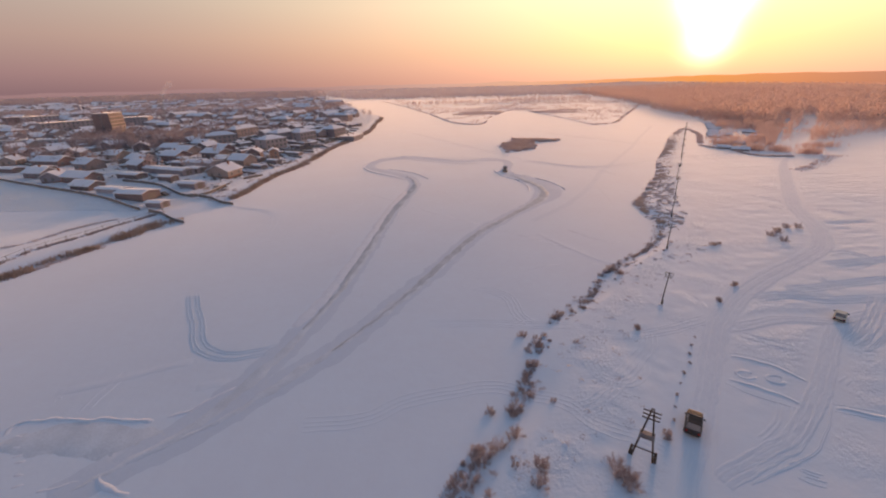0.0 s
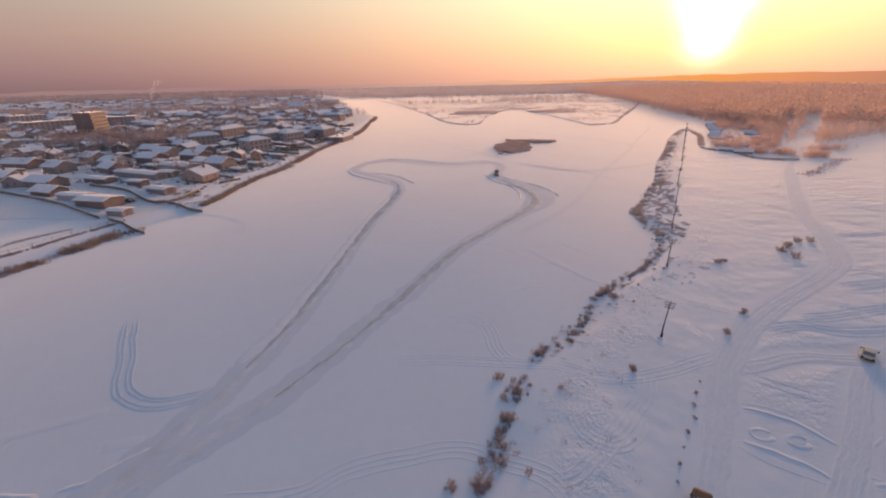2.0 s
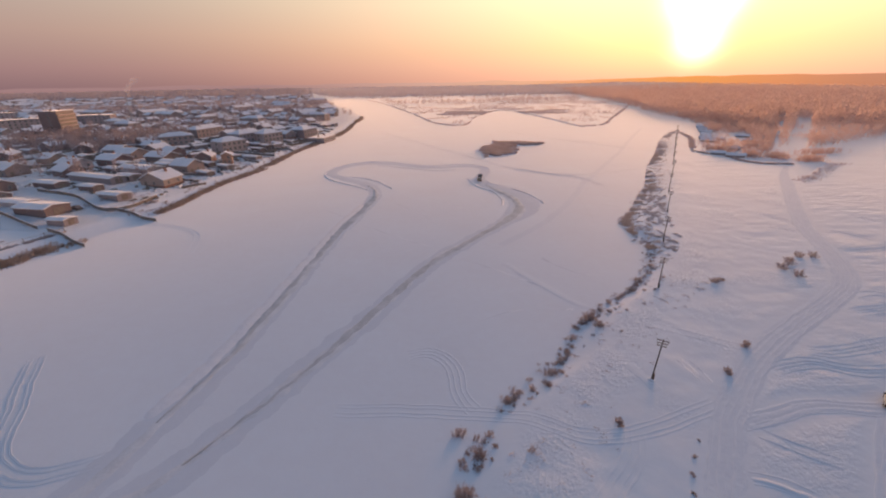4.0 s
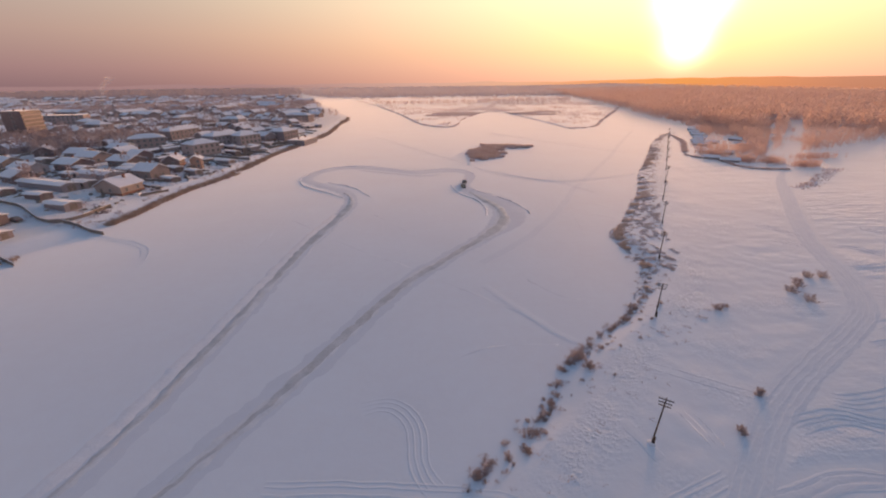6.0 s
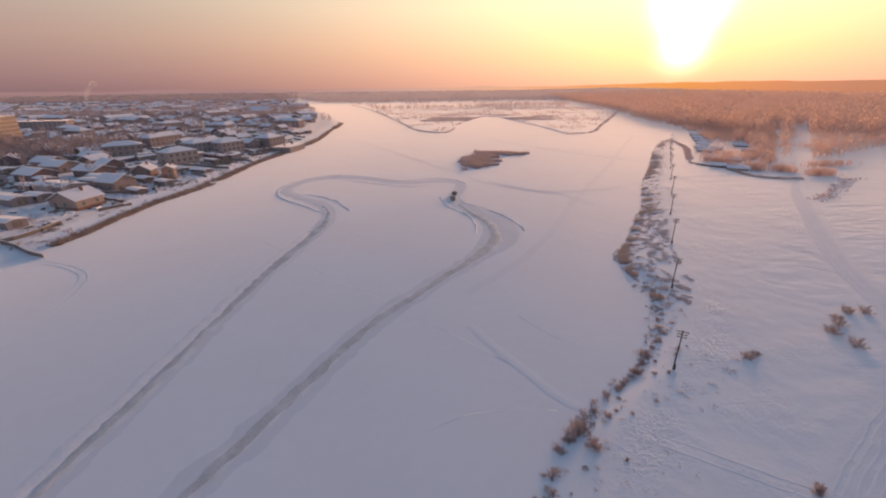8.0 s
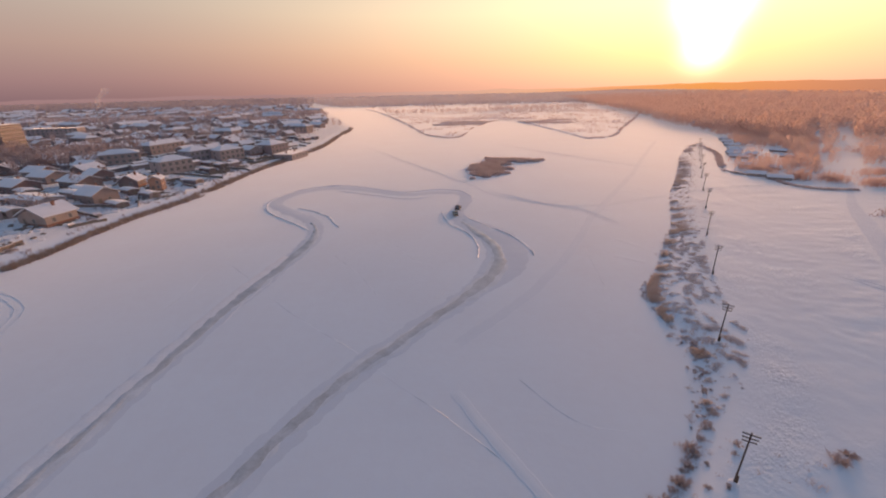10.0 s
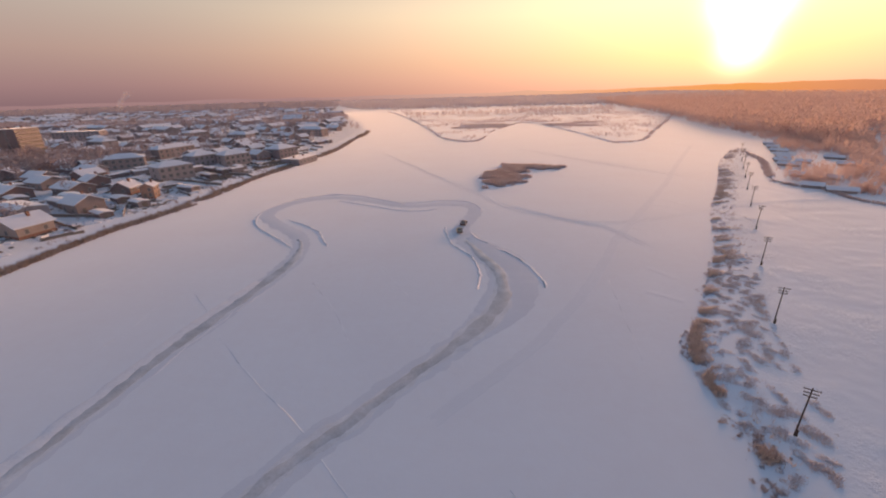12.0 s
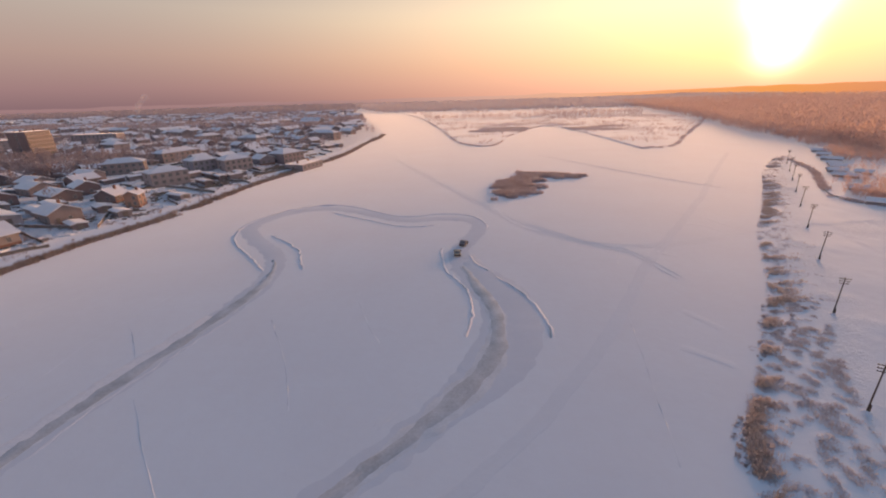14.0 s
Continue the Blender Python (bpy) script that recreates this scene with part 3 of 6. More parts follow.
foot = [(-0.1, -0.03), (-0.05, 0.014), (0, 0.005), (0.05, 0.012), (0.1, -0.03)]
faint = [(-0.9, -0.03), (-0.75, 0.03), (-0.6, 0.008), (-0.45, 0.022), (0.45, 0.022), (0.6, 0.008), (0.75, 0.03), (0.9, -0.03)]
for pts, prof in (
    (((19.6, 90.5), (25.7, 79.4), (29.6, 72.4), (33.4, 68)), faint), (((9.3, 64.1), (14.6, 67.4), (20.4, 69), (30.8, 68.6)), foot), (((28.8, 92.8), (34.8, 84), (42, 81.7)), foot),
    (((31.7, 53.7), (32.8, 49.8), (34, 45.6)), faint), *((((39 + d, 55 - d * 0.4), (39.8 + d, 51), (40.4 + d * 0.8, 46.8)), foot) for d in (0, 0.9, 1.8)),
    (((65, 147.9), (67.6, 144.1), (70, 139.8)), faint), (((59.7, 136), (63.5, 133.3), (67.3, 130.3)), faint), (((56, 147), (54.5, 135.6), (52.4, 121), (51, 111.5)), foot),
    (((4, 150.2), (10.5, 137.7), (14.7, 131.4)), foot), (((16.8, 114.5), (18.3, 116.9), (20.3, 121), (22.9, 124)), ruts(1, 0.8, 0.1)), (((-57.9, 133.3), (-54.8, 143.2), (-52.2, 154.1)), foot),
    (((-59.6, 59.6), (-55.6, 53.2), (-51.2, 46.8), (-48, 41.4), (-44.9, 38.8), (-41.3, 37.5), (-37.9, 37.9), (-34.8, 39.1), (-32.4, 40.4)), ruts(2, 1.6, 0.1, 0.6)),
    (((-61.8, 27.9), (-61.6, 28.6), (-60.7, 28.6), (-60.1, 27.8), (-60.3, 27)), ruts(1, 0.7, 0.08)), (((-61.4, 27.4), (-60.9, 28), (-60.6, 27.6)), foot),
    (((27.1, 15.1), (30.5, 16.1), (34.5, 17.8), (39.2, 21.3), (43.3, 25.5)), ruts(1, 1.5, 0.12)), (((23.5, 13.9), (29.5, 15.9), (33, 17)), ruts(1, 1.4, 0.1)), (((30, 15.7), (31.1, 14.5), (32.1, 13.7), (33.7, 13.5)), ruts(1, 1.2, 0.12)),
    (((29.2, 17.9), (33.6, 20.2), (36.4, 23), (38, 25)), ruts(2, 1.5, 0.06, 0.5)),
    (((-25.9, 23.1), (-17, 23.9), (-12, 26.7), (-5.1, 28.5), (-0.3, 29.4), (3.6, 28.3), (9.3, 25.1), (12.1, 21.6), (15.9, 19.5), (19.6, 16.9)), ruts(2, 1.5, 0.035, 0.8)),
    (((-10.6, 45.8), (1.1, 45.3), (12.6, 43.9), (21.1, 40.2), (28.6, 40.4), (36.2, 43), (40.9, 44.8)), ruts(2, 1.5, 0.04, 0.6)),
    (((-1.5, 56.3), (1.8, 57.2), (4.4, 56.5), (6.6, 53.3), (7.4, 47.6), (9.7, 44)), ruts(2, 1.5, 0.05, 0.7)),
    (((33.4, 67.1), (28.3, 74.7), (19.1, 84.7), (11.6, 91.8), (4.7, 98.7), (-6.7, 108.7), (-17.7, 119)), foot),
    (((-17.7, 119.4), (-23.8, 126), (-28.8, 131), (-35.2, 136.8)), foot),
    (((-9.1, 140.3), (0.2, 127), (6.3, 116.4)), foot), (((-35.6, 112), (-35.3, 122.5), (-36.2, 130), (-35.7, 137.2), (-34, 152)), foot), (((-56.8, 124), (-56.2, 131.8), (-55.6, 141)), foot),
    (((-54.8, 25.2), (-55.2, 28.6), (-55.1, 31.5), (-55.3, 35.3)), ruts(1, 1.1, 0.09)), (((-63.1, 29.7), (-55.7, 32.3), (-50.6, 34.6), (-44.9, 36.7)), faint), (((-43.3, 29.7), (-40, 31.1), (-36.8, 31.3)), faint),
    (((32.7, 218), (36.3, 205.2), (41.4, 195.6), (48.1, 190.3)), faint), (((85.7, 198.6), (90.5, 199.4), (94.3, 196.6), (96, 191.5)), faint), (((70.3, 178.2), (73.5, 175.2), (77, 173)), faint), (((95.9, 298.9), (106.1, 288), (116.1, 275.3)), faint),
    (((3.9, 380.6), (85.1, 371), (128.4, 364), (160, 366), (181, 362)), faint), (((74, 238.7), (67.6, 206.8), (63.3, 181.3), (59.3, 160.1)), foot), (((98, 207.2), (99, 201.1), (101.4, 196.7)), faint),
    (((8.3, 24.6), (11.9, 24.5), (15.1, 26.5), (21.3, 32.6), (25.7, 37.1), (27.7, 41.4)), ruts(2, 1.5, 0.05, 0.7)),
    (((16.2, 36.8), (15.2, 32.9), (15.9, 30.2), (18.5, 28.9), (21.3, 30.7), (22.8, 33.6)), ruts(2, 1.5, 0.05, 0.7)),
    (((32.2, 29.8), (34, 27.2), (36.6, 25.2), (39.5, 23.5)), ruts(1, 1.5, 0.06)),
    (((35.4, 34.4), (40.5, 32.4), (43.1, 28.7)), ruts(1, 1.5, 0.06)),
    (((40.8, 40.4), (44.7, 37.2), (48.6, 34.8)), ruts(1, 1.5, 0.1)),
    (((41.4, 24.2), (44.6, 22.8), (47.9, 21.6), (53.4, 19)), ruts(1, 1.5, 0.06)),
    (((73, 47.9), (62, 39.4), (56.4, 36)), ruts(2, 1.5, 0.07, 0.7)),
    (((76.7, 64.4), (83.7, 65.3), (92.1, 66.3), (101, 68)), ruts(2, 1.5, 0.1, 0.9)), (((81.8, 69.7), (87.4, 70.8), (90, 68.7), (88.8, 65.6), (82.9, 62.9), (77.9, 62.2)), ruts(1, 1.5, 0.12)),
    (((50.8, 50.2), (58.3, 51.7), (62.8, 49.8), (67.5, 49.4), (75.2, 49.7), (86, 51)), ruts(2, 1.5, 0.1, 0.9)), (((59.6, 55.1), (63, 53.8), (71.6, 55.2), (82.5, 56.9), (95, 59)), ruts(2, 1.6, 0.1, 0.9)),
    (((55.9, 35.7), (60.8, 38.2), (68.6, 43.8), (76.3, 50.5)), ruts(3, 1.5, 0.16, 0.9)), (((55.7, 34.5), (60.1, 36.4), (65.7, 39.8), (71, 45)), ruts(1, 1.5, 0.14)),
    (((101.8, 121.7), (105.2, 113.9), (105.9, 106.8)), ruts(1, 1.6, 0.1)), (((150.1, 157.4), (169, 170.8), (190.8, 186.2)), ruts(2, 1.6, 0.12, 1.2)), (((127.3, 117.8), (129, 111.2), (133.3, 106.9)), ruts(1, 1.6, 0.12)),
    (((96.3, 109.5), (100.6, 105.4), (103.1, 103.4)), ruts(1, 1.6, 0.1)), (((99.9, 90.4), (108.2, 91.3), (118.8, 93.6)), ruts(2, 1.6, 0.1, 1.1)), (((108.6, 104.4), (113.1, 101.3), (115.7, 96)), ruts(1, 1.6, 0.12)),
    (((30.3, 15.3), (31.8, 14.5), (34.2, 13.6)), ruts(1, 0.9, 0.12)), (((29.2, 15.7), (31.5, 16.3), (33.1, 16.4)), ruts(1, 0.9, 0.12)), (((46.2, 27.2), (50.5, 29.4)), ruts(1, 0.7, 0.1)),
    (((70.1, 58.8), (71.6, 56.4), (70.2, 51.1)), ruts(2, 1.5, 0.1, 0.8)),
    (((34.7, 66.1), (42.1, 61.4), (51.2, 55.6), (56.7, 53.9)), ruts(1, 1.5, 0.045)),
    (((-31.8, 341.9), (-9.7, 296.9), (13.1, 251.4), (32.8, 213.6), (43.5, 193.3), (58.8, 181.7), (75.9, 181.3), (105, 192.2), (128.9, 198.6), (162.2, 203.8)), ruts(2, 1.6, 0.055, 0.8)),
    (((40.9, 200.2), (58.6, 180.3), (65.9, 175.8), (72, 159.1)), ruts(1, 1.6, 0.1)),
    (((125.2, 247.3), (115.2, 259.6), (95.8, 289), (61.6, 350.7)), ruts(1, 1.8, 0.1)),
    (((-93.4, 127.5), (-67.8, 117.5), (-59.9, 104.8), (-58.2, 94.5)), ruts(1, 1.5, 0.08)),
):
    ribbon("tyre_tracks", pts, prof, M["snow"], "wheel ruts pressed into fresh snow", gap=0.6, rough=0.16, seed=rnd.randrange(99), sway=0.25)
ribbon("tyre_tracks", ((182.3, 356.1), (138.1, 283.2), (106.3, 228.9), (85.8, 197.1), (65.8, 165.4), (45.1, 129), (29, 108.9), (14.5, 94.1)), [(-1.2, -0.03), (-0.95, 0.045), (-0.7, 0.012), (-0.4, 0.03), (-0.15, 0.012), (0.2, 0.012), (0.5, 0.035), (0.75, 0.012), (1.0, 0.045), (1.2, -0.03)], M["trail"], "broad soft wheel trail across the river snow", rough=0.25, seed=17, sway=0.5, taper=30)
bank_ridge = [(-0.7, -0.04), (-0.35, 0.05), (-0.1, 0.1), (0.1, 0.02), (0.35, -0.04)]
for pts in (((35.9, 33.9), (38.9, 32.9), (41.4, 30.9), (42.6, 28.8), (43.3, 27.6)), ((32.4, 29.1), (35.4, 27.2), (37.6, 25.5), (39.4, 23.6)), ((42.1, 23.5), (44.2, 22.8), (47, 21.6), (51, 19.8))):
    ribbon("snow_ridge", pts, bank_ridge, M["snow"], "low wind-packed ridge along an old wheel track", "snow ridge", gap=0.4, rough=0.3, seed=rnd.randrange(99), taper=2)
for cx, cy in ((35.9, 29.8), (39.3, 28.7)):
    ribbon("tyre_tracks", [(cx + 1.15 * math.cos(a), cy + 0.85 * math.sin(a)) for a in np.linspace(0, 6.1, 11)], [(-0.3, -0.04), (-0.12, 0.07), (0, 0.02), (0.12, 0.06), (0.3, -0.04)], M["snow"], "round wheel loops pressed into bank snow", gap=0.3, rough=0.2, seed=3, taper=0.6)
way = [(a * 0.72, b * 0.7) for a, b in ((-3.5, -0.08), (-2.8, 0.03), (-2.3, 0.015), (-1.9, 0.035), (-1.55, 0.01), (-1.2, 0.01), (-0.9, 0.03), (0.2, 0.03), (0.7, 0.01), (1.1, 0.01), (1.4, 0.035), (2.0, 0.02), (2.6, 0.035), (3.5, -0.08))]
ribbon("road", ROAD, way, M["road_snow"], "wide snow road pressed smooth by wheels", "snow road", rough=0.5, seed=11, taper=50, pinch=True)
narrow = [(a * 0.55, b) for a, b in way]
ribbon("road", SIDE_ROAD, narrow, M["road_snow"], "rutted snow road bending across the bank", "snow road", rough=0.3, seed=12)
ribbon("road", TURN_OFF, narrow, M["road_snow"], "rutted snow drive to the parked car", "snow road", rough=0.3, seed=13)

for pts, prof in ((ROAD[:13], ruts(3, 1.5, 0.07, 0.75)), (SIDE_ROAD, ruts(2, 1.5, 0.08, 0.6)), (TURN_OFF, ruts(2, 1.5, 0.06, 0.6))):
    ribbon("tyre_tracks", pts, prof, M["snow"], "fresh wheel ruts along the snow road", gap=0.6, rough=0.25, seed=rnd.randrange(99), sway=0.3)

# ---- reeds, shrubs and woods ----


def blades(base, tall, lean, width, count, seed, spread):
    """Upright blades round many base points, as vertex and triangle arrays."""
    r = np.random.default_rng(seed)
    n = len(base)
    root = np.repeat(base, count, 0)
    root[:, :2] += r.normal(0, spread, (n * count, 2))
    h = np.repeat(tall, count) * r.uniform(0.55, 1.1, n * count)
    tip = root + np.stack((r.normal(0, lean, n * count) * h, r.normal(0, lean, n * count) * h, h), 1)
    a = r.uniform(0, 2 * math.pi, n * count)
    w = np.stack((np.cos(a), np.sin(a), a * 0), 1) * (width * r.uniform(0.6, 1.4, n * count))[:, None]
    v = np.stack((root - w - (0, 0, 0.1), root + w - (0, 0, 0.1), (root + tip) / 2 + w * 0.8 + 0.04 * (tip - root), tip), 1).reshape(-1, 3)
    k = np.arange(n * count)[:, None] * 4
    return v, np.vstack((k + (0, 1, 2), k + (0, 2, 3)))


def stuff(name, label, category, mat, base, tall, lean=0.12, width=0.07, count=7, seed=1, spread=0.25):
    v, f = blades(base, tall, lean, width, count, seed, spread)
    return tagged(new(name, raw_mesh(name, v, f, mat)), label, category, kind="stuff")


def on_ground(x, y, lift=0.0):
    return np.stack((x, y, height(x, y) + lift), 1)


rg = np.random.default_rng(3)
# dry reeds along the town's shore
ry = rg.uniform(45, 520, 15000)
across = rg.normal(0, 1, 15000) * (0.35 + 0.7 * (wobble(ry, ry * 0, 26, 21) + 0.6))
keep = (wobble(ry, across * 3, 11, 22) > np.where(ry > 135, -0.4, -0.02)) & ~((ry > 111) & (ry < 134)) & ~((ry > 86) & (ry < 91))
rx = LEFT_SHORE(ry) - 0.8 + across
rx, ry = rx[keep], ry[keep]
stuff("reed_belt", "dry brown reeds along the snowy town shore", "reeds", M["reed"], on_ground(rx, ry), rg.uniform(0.6, 1.35, len(rx)), width=0.09, count=5, seed=4, spread=0.3)
# reed island in the middle of the ice
ix, iy = rg.uniform(24, 84, 34000), rg.uniform(222, 296, 34000)
shape = np.hypot((ix - 44 - (iy - 255) * 0.22) / (11.5 + 2 * wobble(iy, iy, 9, 31)), (iy - 256) / 29)
tail = np.hypot((ix - 60) / 19, (iy - 277 + (ix - 60) * 0.2) / 7.5)
keep = (np.minimum(shape, tail) + 0.5 * wobble(ix * 0.4, iy, 7, 33) + 0.45 * wobble(ix * 0.4, iy, 2.6, 34, 2) < 0.78)
ix, iy = ix[keep][:10500], iy[keep][:10500]
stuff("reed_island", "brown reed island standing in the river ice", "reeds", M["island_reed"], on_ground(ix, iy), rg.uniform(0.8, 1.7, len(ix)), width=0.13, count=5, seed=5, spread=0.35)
# reeds round the spit
sx = rg.uniform(-150, 300, 7000)
sy = SPIT_SHORE(sx) + np.abs(rg.normal(0, 2.0, 7000)) + 1
keep = (wobble(sx, sy, 14, 36) > -0.25)
sx, sy = sx[keep], sy[keep]
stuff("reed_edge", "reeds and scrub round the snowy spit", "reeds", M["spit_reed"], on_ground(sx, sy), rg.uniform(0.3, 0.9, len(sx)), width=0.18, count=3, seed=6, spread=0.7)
sx = rg.uniform(10, 190, 15000)
sy = 520 + np.abs(rg.normal(0, 50, 15000)) + 12 * wobble(sx, sx * 0, 30, 38)
keep = (sy > SPIT_SHORE(sx) + 3) & (wobble(sx * 0.6, sy, 26, 37, 2) + 0.004 * (550 - sy) - 0.00008 * (sx - 92) ** 2 > -0.3)
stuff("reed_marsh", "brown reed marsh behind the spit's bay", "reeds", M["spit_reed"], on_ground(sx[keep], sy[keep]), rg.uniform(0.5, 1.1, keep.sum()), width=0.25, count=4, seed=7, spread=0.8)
# reeds and scrub on the near bank
by = np.concatenate((rg.uniform(84, 152, 22000), rg.uniform(150, 330, 9000), rg.uniform(8, 84, 6500)))
bx = RIGHT_SHORE(by) - 0.8 + np.where(by < 84, rg.uniform(0, 17, len(by)) , np.where(by < 150, rg.uniform(0, 1, len(by)) * np.interp(by, (86, 95, 107, 116, 128, 144, 152), (3, 8, 13.5, 14.5, 11.5, 10, 8)), np.abs(rg.normal(0, 4, len(by)))))
keep = 0.3 * wobble(bx, by, 9, 41) + 0.8 * wobble(bx, by, 1.05, 42, 2) > np.where(by < 84, 0.42, np.where(by < 150, 0.16, 0.06))
bx, by = bx[keep], by[keep]
stuff("bank_grass", "frosted pale brown reeds and grass on the river bank", "grass", M["frost_reed"], on_ground(bx, by), rg.uniform(0.1, 0.26, len(bx)), lean=0.6, width=0.04, count=7, seed=8, spread=0.2)
# ragged brown reed clumps right at the ice edge
ey = np.concatenate((rg.uniform(86, 152, 4200), rg.uniform(150, 318, 9000)))
ex = RIGHT_SHORE(ey) - 0.3 + np.where(ey < 150, np.abs(rg.normal(0, 1.0, len(ey))), np.abs(rg.normal(0, 2.4, len(ey))))
keep = wobble(ex * 0.5, ey, 2.6, 47, 2) > np.where(ey < 150, 0.27, 0.1)
stuff("edge_reeds", "ragged brown reed clumps along the ice edge", "reeds", M["bank_reed"], on_ground(ex[keep], ey[keep]), rg.uniform(0.3, 0.75, keep.sum()), lean=0.3, width=0.05, count=6, seed=48, spread=0.22)
# brush and dry grass along the field's fences and its edge
FENCE_LINE = ((-114, 66), (-113.8, 80.3), (-111.6, 86.1), (-108.7, 91.9), (-106.4, 99.5), (-102.9, 106.8), (-100.4, 114))
for name, label, pts, n, tall, seed in (
    ("fence_brush", "dark brush along a field fence", FENCE_LINE, 800, 0.6, 45),
    ("field_reeds", "thin dry reeds along a field bank", ((-110, 66), (-105.7, 72), (-103.5, 78.6), (-102, 83.9), (-100.8, 90.5), (-97.5, 101)), 1100, 0.45, 46),
    ("field_grass", "dry grass row out in the field", ((-126, 82), (-120.6, 87.4), (-118.5, 95.4), (-115.4, 101.2), (-110.6, 107)), 700, 0.35, 47)):
    run, side, t = curve_through(pts, 0.1)
    k = rg.integers(0, len(run), n)
    p = run[k] + side[k] * rg.normal(0, 0.5, n)[:, None]
    keep = wobble(p[:, 0], p[:, 1], 3.5, seed) > -0.15
    stuff(name, label, "reeds", M["twig" if seed == 45 else "frost_reed"], on_ground(p[keep, 0], p[keep, 1]), rg.uniform(0.4, 1.2, keep.sum()) * tall, width=0.06, count=5, seed=seed, spread=0.25)


def shrub_mesh(seed, tall, wide, twigs=900):
    """A ragged bush: leaning stems, each with a brush of fine frosted twigs."""
    r = np.random.default_rng(seed)
    n = 14
    stems = r.integers(0, n, twigs)
    sa = r.uniform(0, 2 * math.pi, n)
    sr = np.sqrt(r.uniform(0.02, 1.0, n)) * wide * np.where(np.abs(np.cos(sa)) > 0.5, 1.3, 0.75)
    sh = tall * (1.0 - 0.55 * (sr / (1.3 * wide)) ** 2) * r.uniform(0.65, 0.95, n)
    top = np.stack((np.cos(sa) * sr, np.sin(sa) * sr, sh), 1)[stems]
    foot = np.stack((np.cos(sa) * sr * 0.55, np.sin(sa) * sr * 0.55, sa * 0 - 0.15), 1)[stems]
    along = r.uniform(0.0, 0.95, twigs)[:, None]
    start = foot + (top - foot) * along
    tip = start + r.normal(0, 1, (twigs, 3)) * np.array((0.25, 0.25, 0.12)) * wide + np.array((0, 0, 0.1 * tall))
    b = r.uniform(0, 2 * math.pi, twigs)
    w = np.stack((np.cos(b), np.sin(b), b * 0), 1) * r.uniform(0.006, 0.02, twigs)[:, None]
    mid = (start + tip) / 2 + r.normal(0, 0.03 * wide, (twigs, 3))
    v = np.stack((start - w, start + w, mid + w * 1.4, mid - w * 1.4, tip), 1).reshape(-1, 3)
    k = np.arange(twigs)[:, None] * 5
    return raw_mesh("shrub", v, np.vstack((np.vstack((k + (0, 1, 2), k + (0, 2, 3))), k + (3, 2, 4))), M["twig"])


SHRUBS = [shrub_mesh(s, t, w) for s, t, w in ((1, 1.2, 0.8), (2, 1.5, 1.0), (3, 0.9, 0.9), (4, 1.8, 1.2), (5, 0.7, 0.5))]


def shrub(x, y, k, size):
    ob = new("shrub", SHRUBS[k])
    ob.matrix_world = Matrix.LocRotScale((x, y, ground_at(x, y) - 0.05), Euler((0, 0, 1.0 + rnd.gauss(0, 0.5))), (size, size, size * rnd.uniform(0.8, 1.1)))
    return tagged(ob, ("low frosted brown shrub in bank snow", "rounded frosted brown shrub beside the ice", "low spreading frosted shrub on snow", "tall bushy frosted shrub at the ice edge", "small dry tuft sticking out of snow")[k], "shrub", "shrubs on the bank")


for x, y, k, size in ((-0.6, 24.4, 2, 0.9), (2.6, 24.8, 3, 1.0), (1.8, 20.5, 1, 1.0), (-0.5, 18.9, 3, 0.9), (-2.3, 17.4, 3, 1.0), (3.9, 15.9, 1, 1.0), (3.3, 13.9, 1, 0.9), (26, 41.6, 4, 1.3), (19.5, 19.6, 4, 1.4), (-4, 14.5, 3, 1),
                      (79.5, 82.3, 1, 1.2), (87.9, 88, 1, 1.1), (90.8, 87.7, 3, 1.0), (79.7, 78.6, 3, 1.1), (82.5, 84.3, 3, 1.0), (84.3, 86.1, 2, 1.1), (60.8, 76.6, 2, 1.1), (62.6, 77.3, 2, 0.9), (52, 55.9, 4, 1.4), (45.1, 50, 4, 1.3), (30.7, 65.2, 3, 1.0), (31.8, 62.6, 2, 1.2)):
    shrub(x, y, k, size)
bushes = []
for x, y in ((9.8, 40.3), (9.2, 38.6), (8.5, 36.6), (6.6, 33.9), (6.2, 32.4), (5.5, 30.8), (4.8, 29.1), (7.2, 41.2), (14, 47.2), (16.7, 47.6), (18.6, 48.9), (23.9, 56.4), (22.8, 54), (21.8, 51.9), (31.5, 65.3)):
    for _ in range(3):
        bushes.append((x + rnd.gauss(0, 0.5), y + rnd.gauss(0, 0.6), rnd.choice((1, 2, 3, 4)), rnd.uniform(0.4, 0.7)))
for _ in range(620):
    y = rnd.choice((rnd.uniform(8, 62), rnd.uniform(62, 150), rnd.uniform(62, 120)))
    x = float(RIGHT_SHORE(y)) - 0.6 + rnd.gauss(0, 0.8) + (abs(rnd.gauss(0, 3)) if rnd.random() < 0.2 else 0)
    if wobble(np.array([y * 1.0]), np.array([0.0]), 7, 51)[0] > -0.22 and not 40 < y < 44.5:
        bushes.append((x, y, rnd.choice((0, 1, 1, 2, 3, 4)), rnd.uniform(0.3, 0.66) * (0.62 if y > 84 else 1)))
for x, y, k, size in bushes[:240]:
    shrub(x, y, k, size)
tufts = [(shrub_mesh(40 + k, 1.2, 0.9, 260), p) for k, p in enumerate(bushes[240:])]
tv, tf, n = [], [], 0
for me, (x, y, k, size) in tufts:
    co = np.array([v.co for v in me.vertices]) * size + (x, y, ground_at(x, y) - 0.05)
    tv.append(co)
    tf += [[i + n for i in p.vertices] for p in me.polygons]
    n += len(co)
    bpy.data.meshes.remove(me)
tagged(new("edge_brush", raw_mesh("edge_brush", np.concatenate(tv), tf, M["twig"])), "low frosted brush along the ice edge", "brush", kind="stuff")
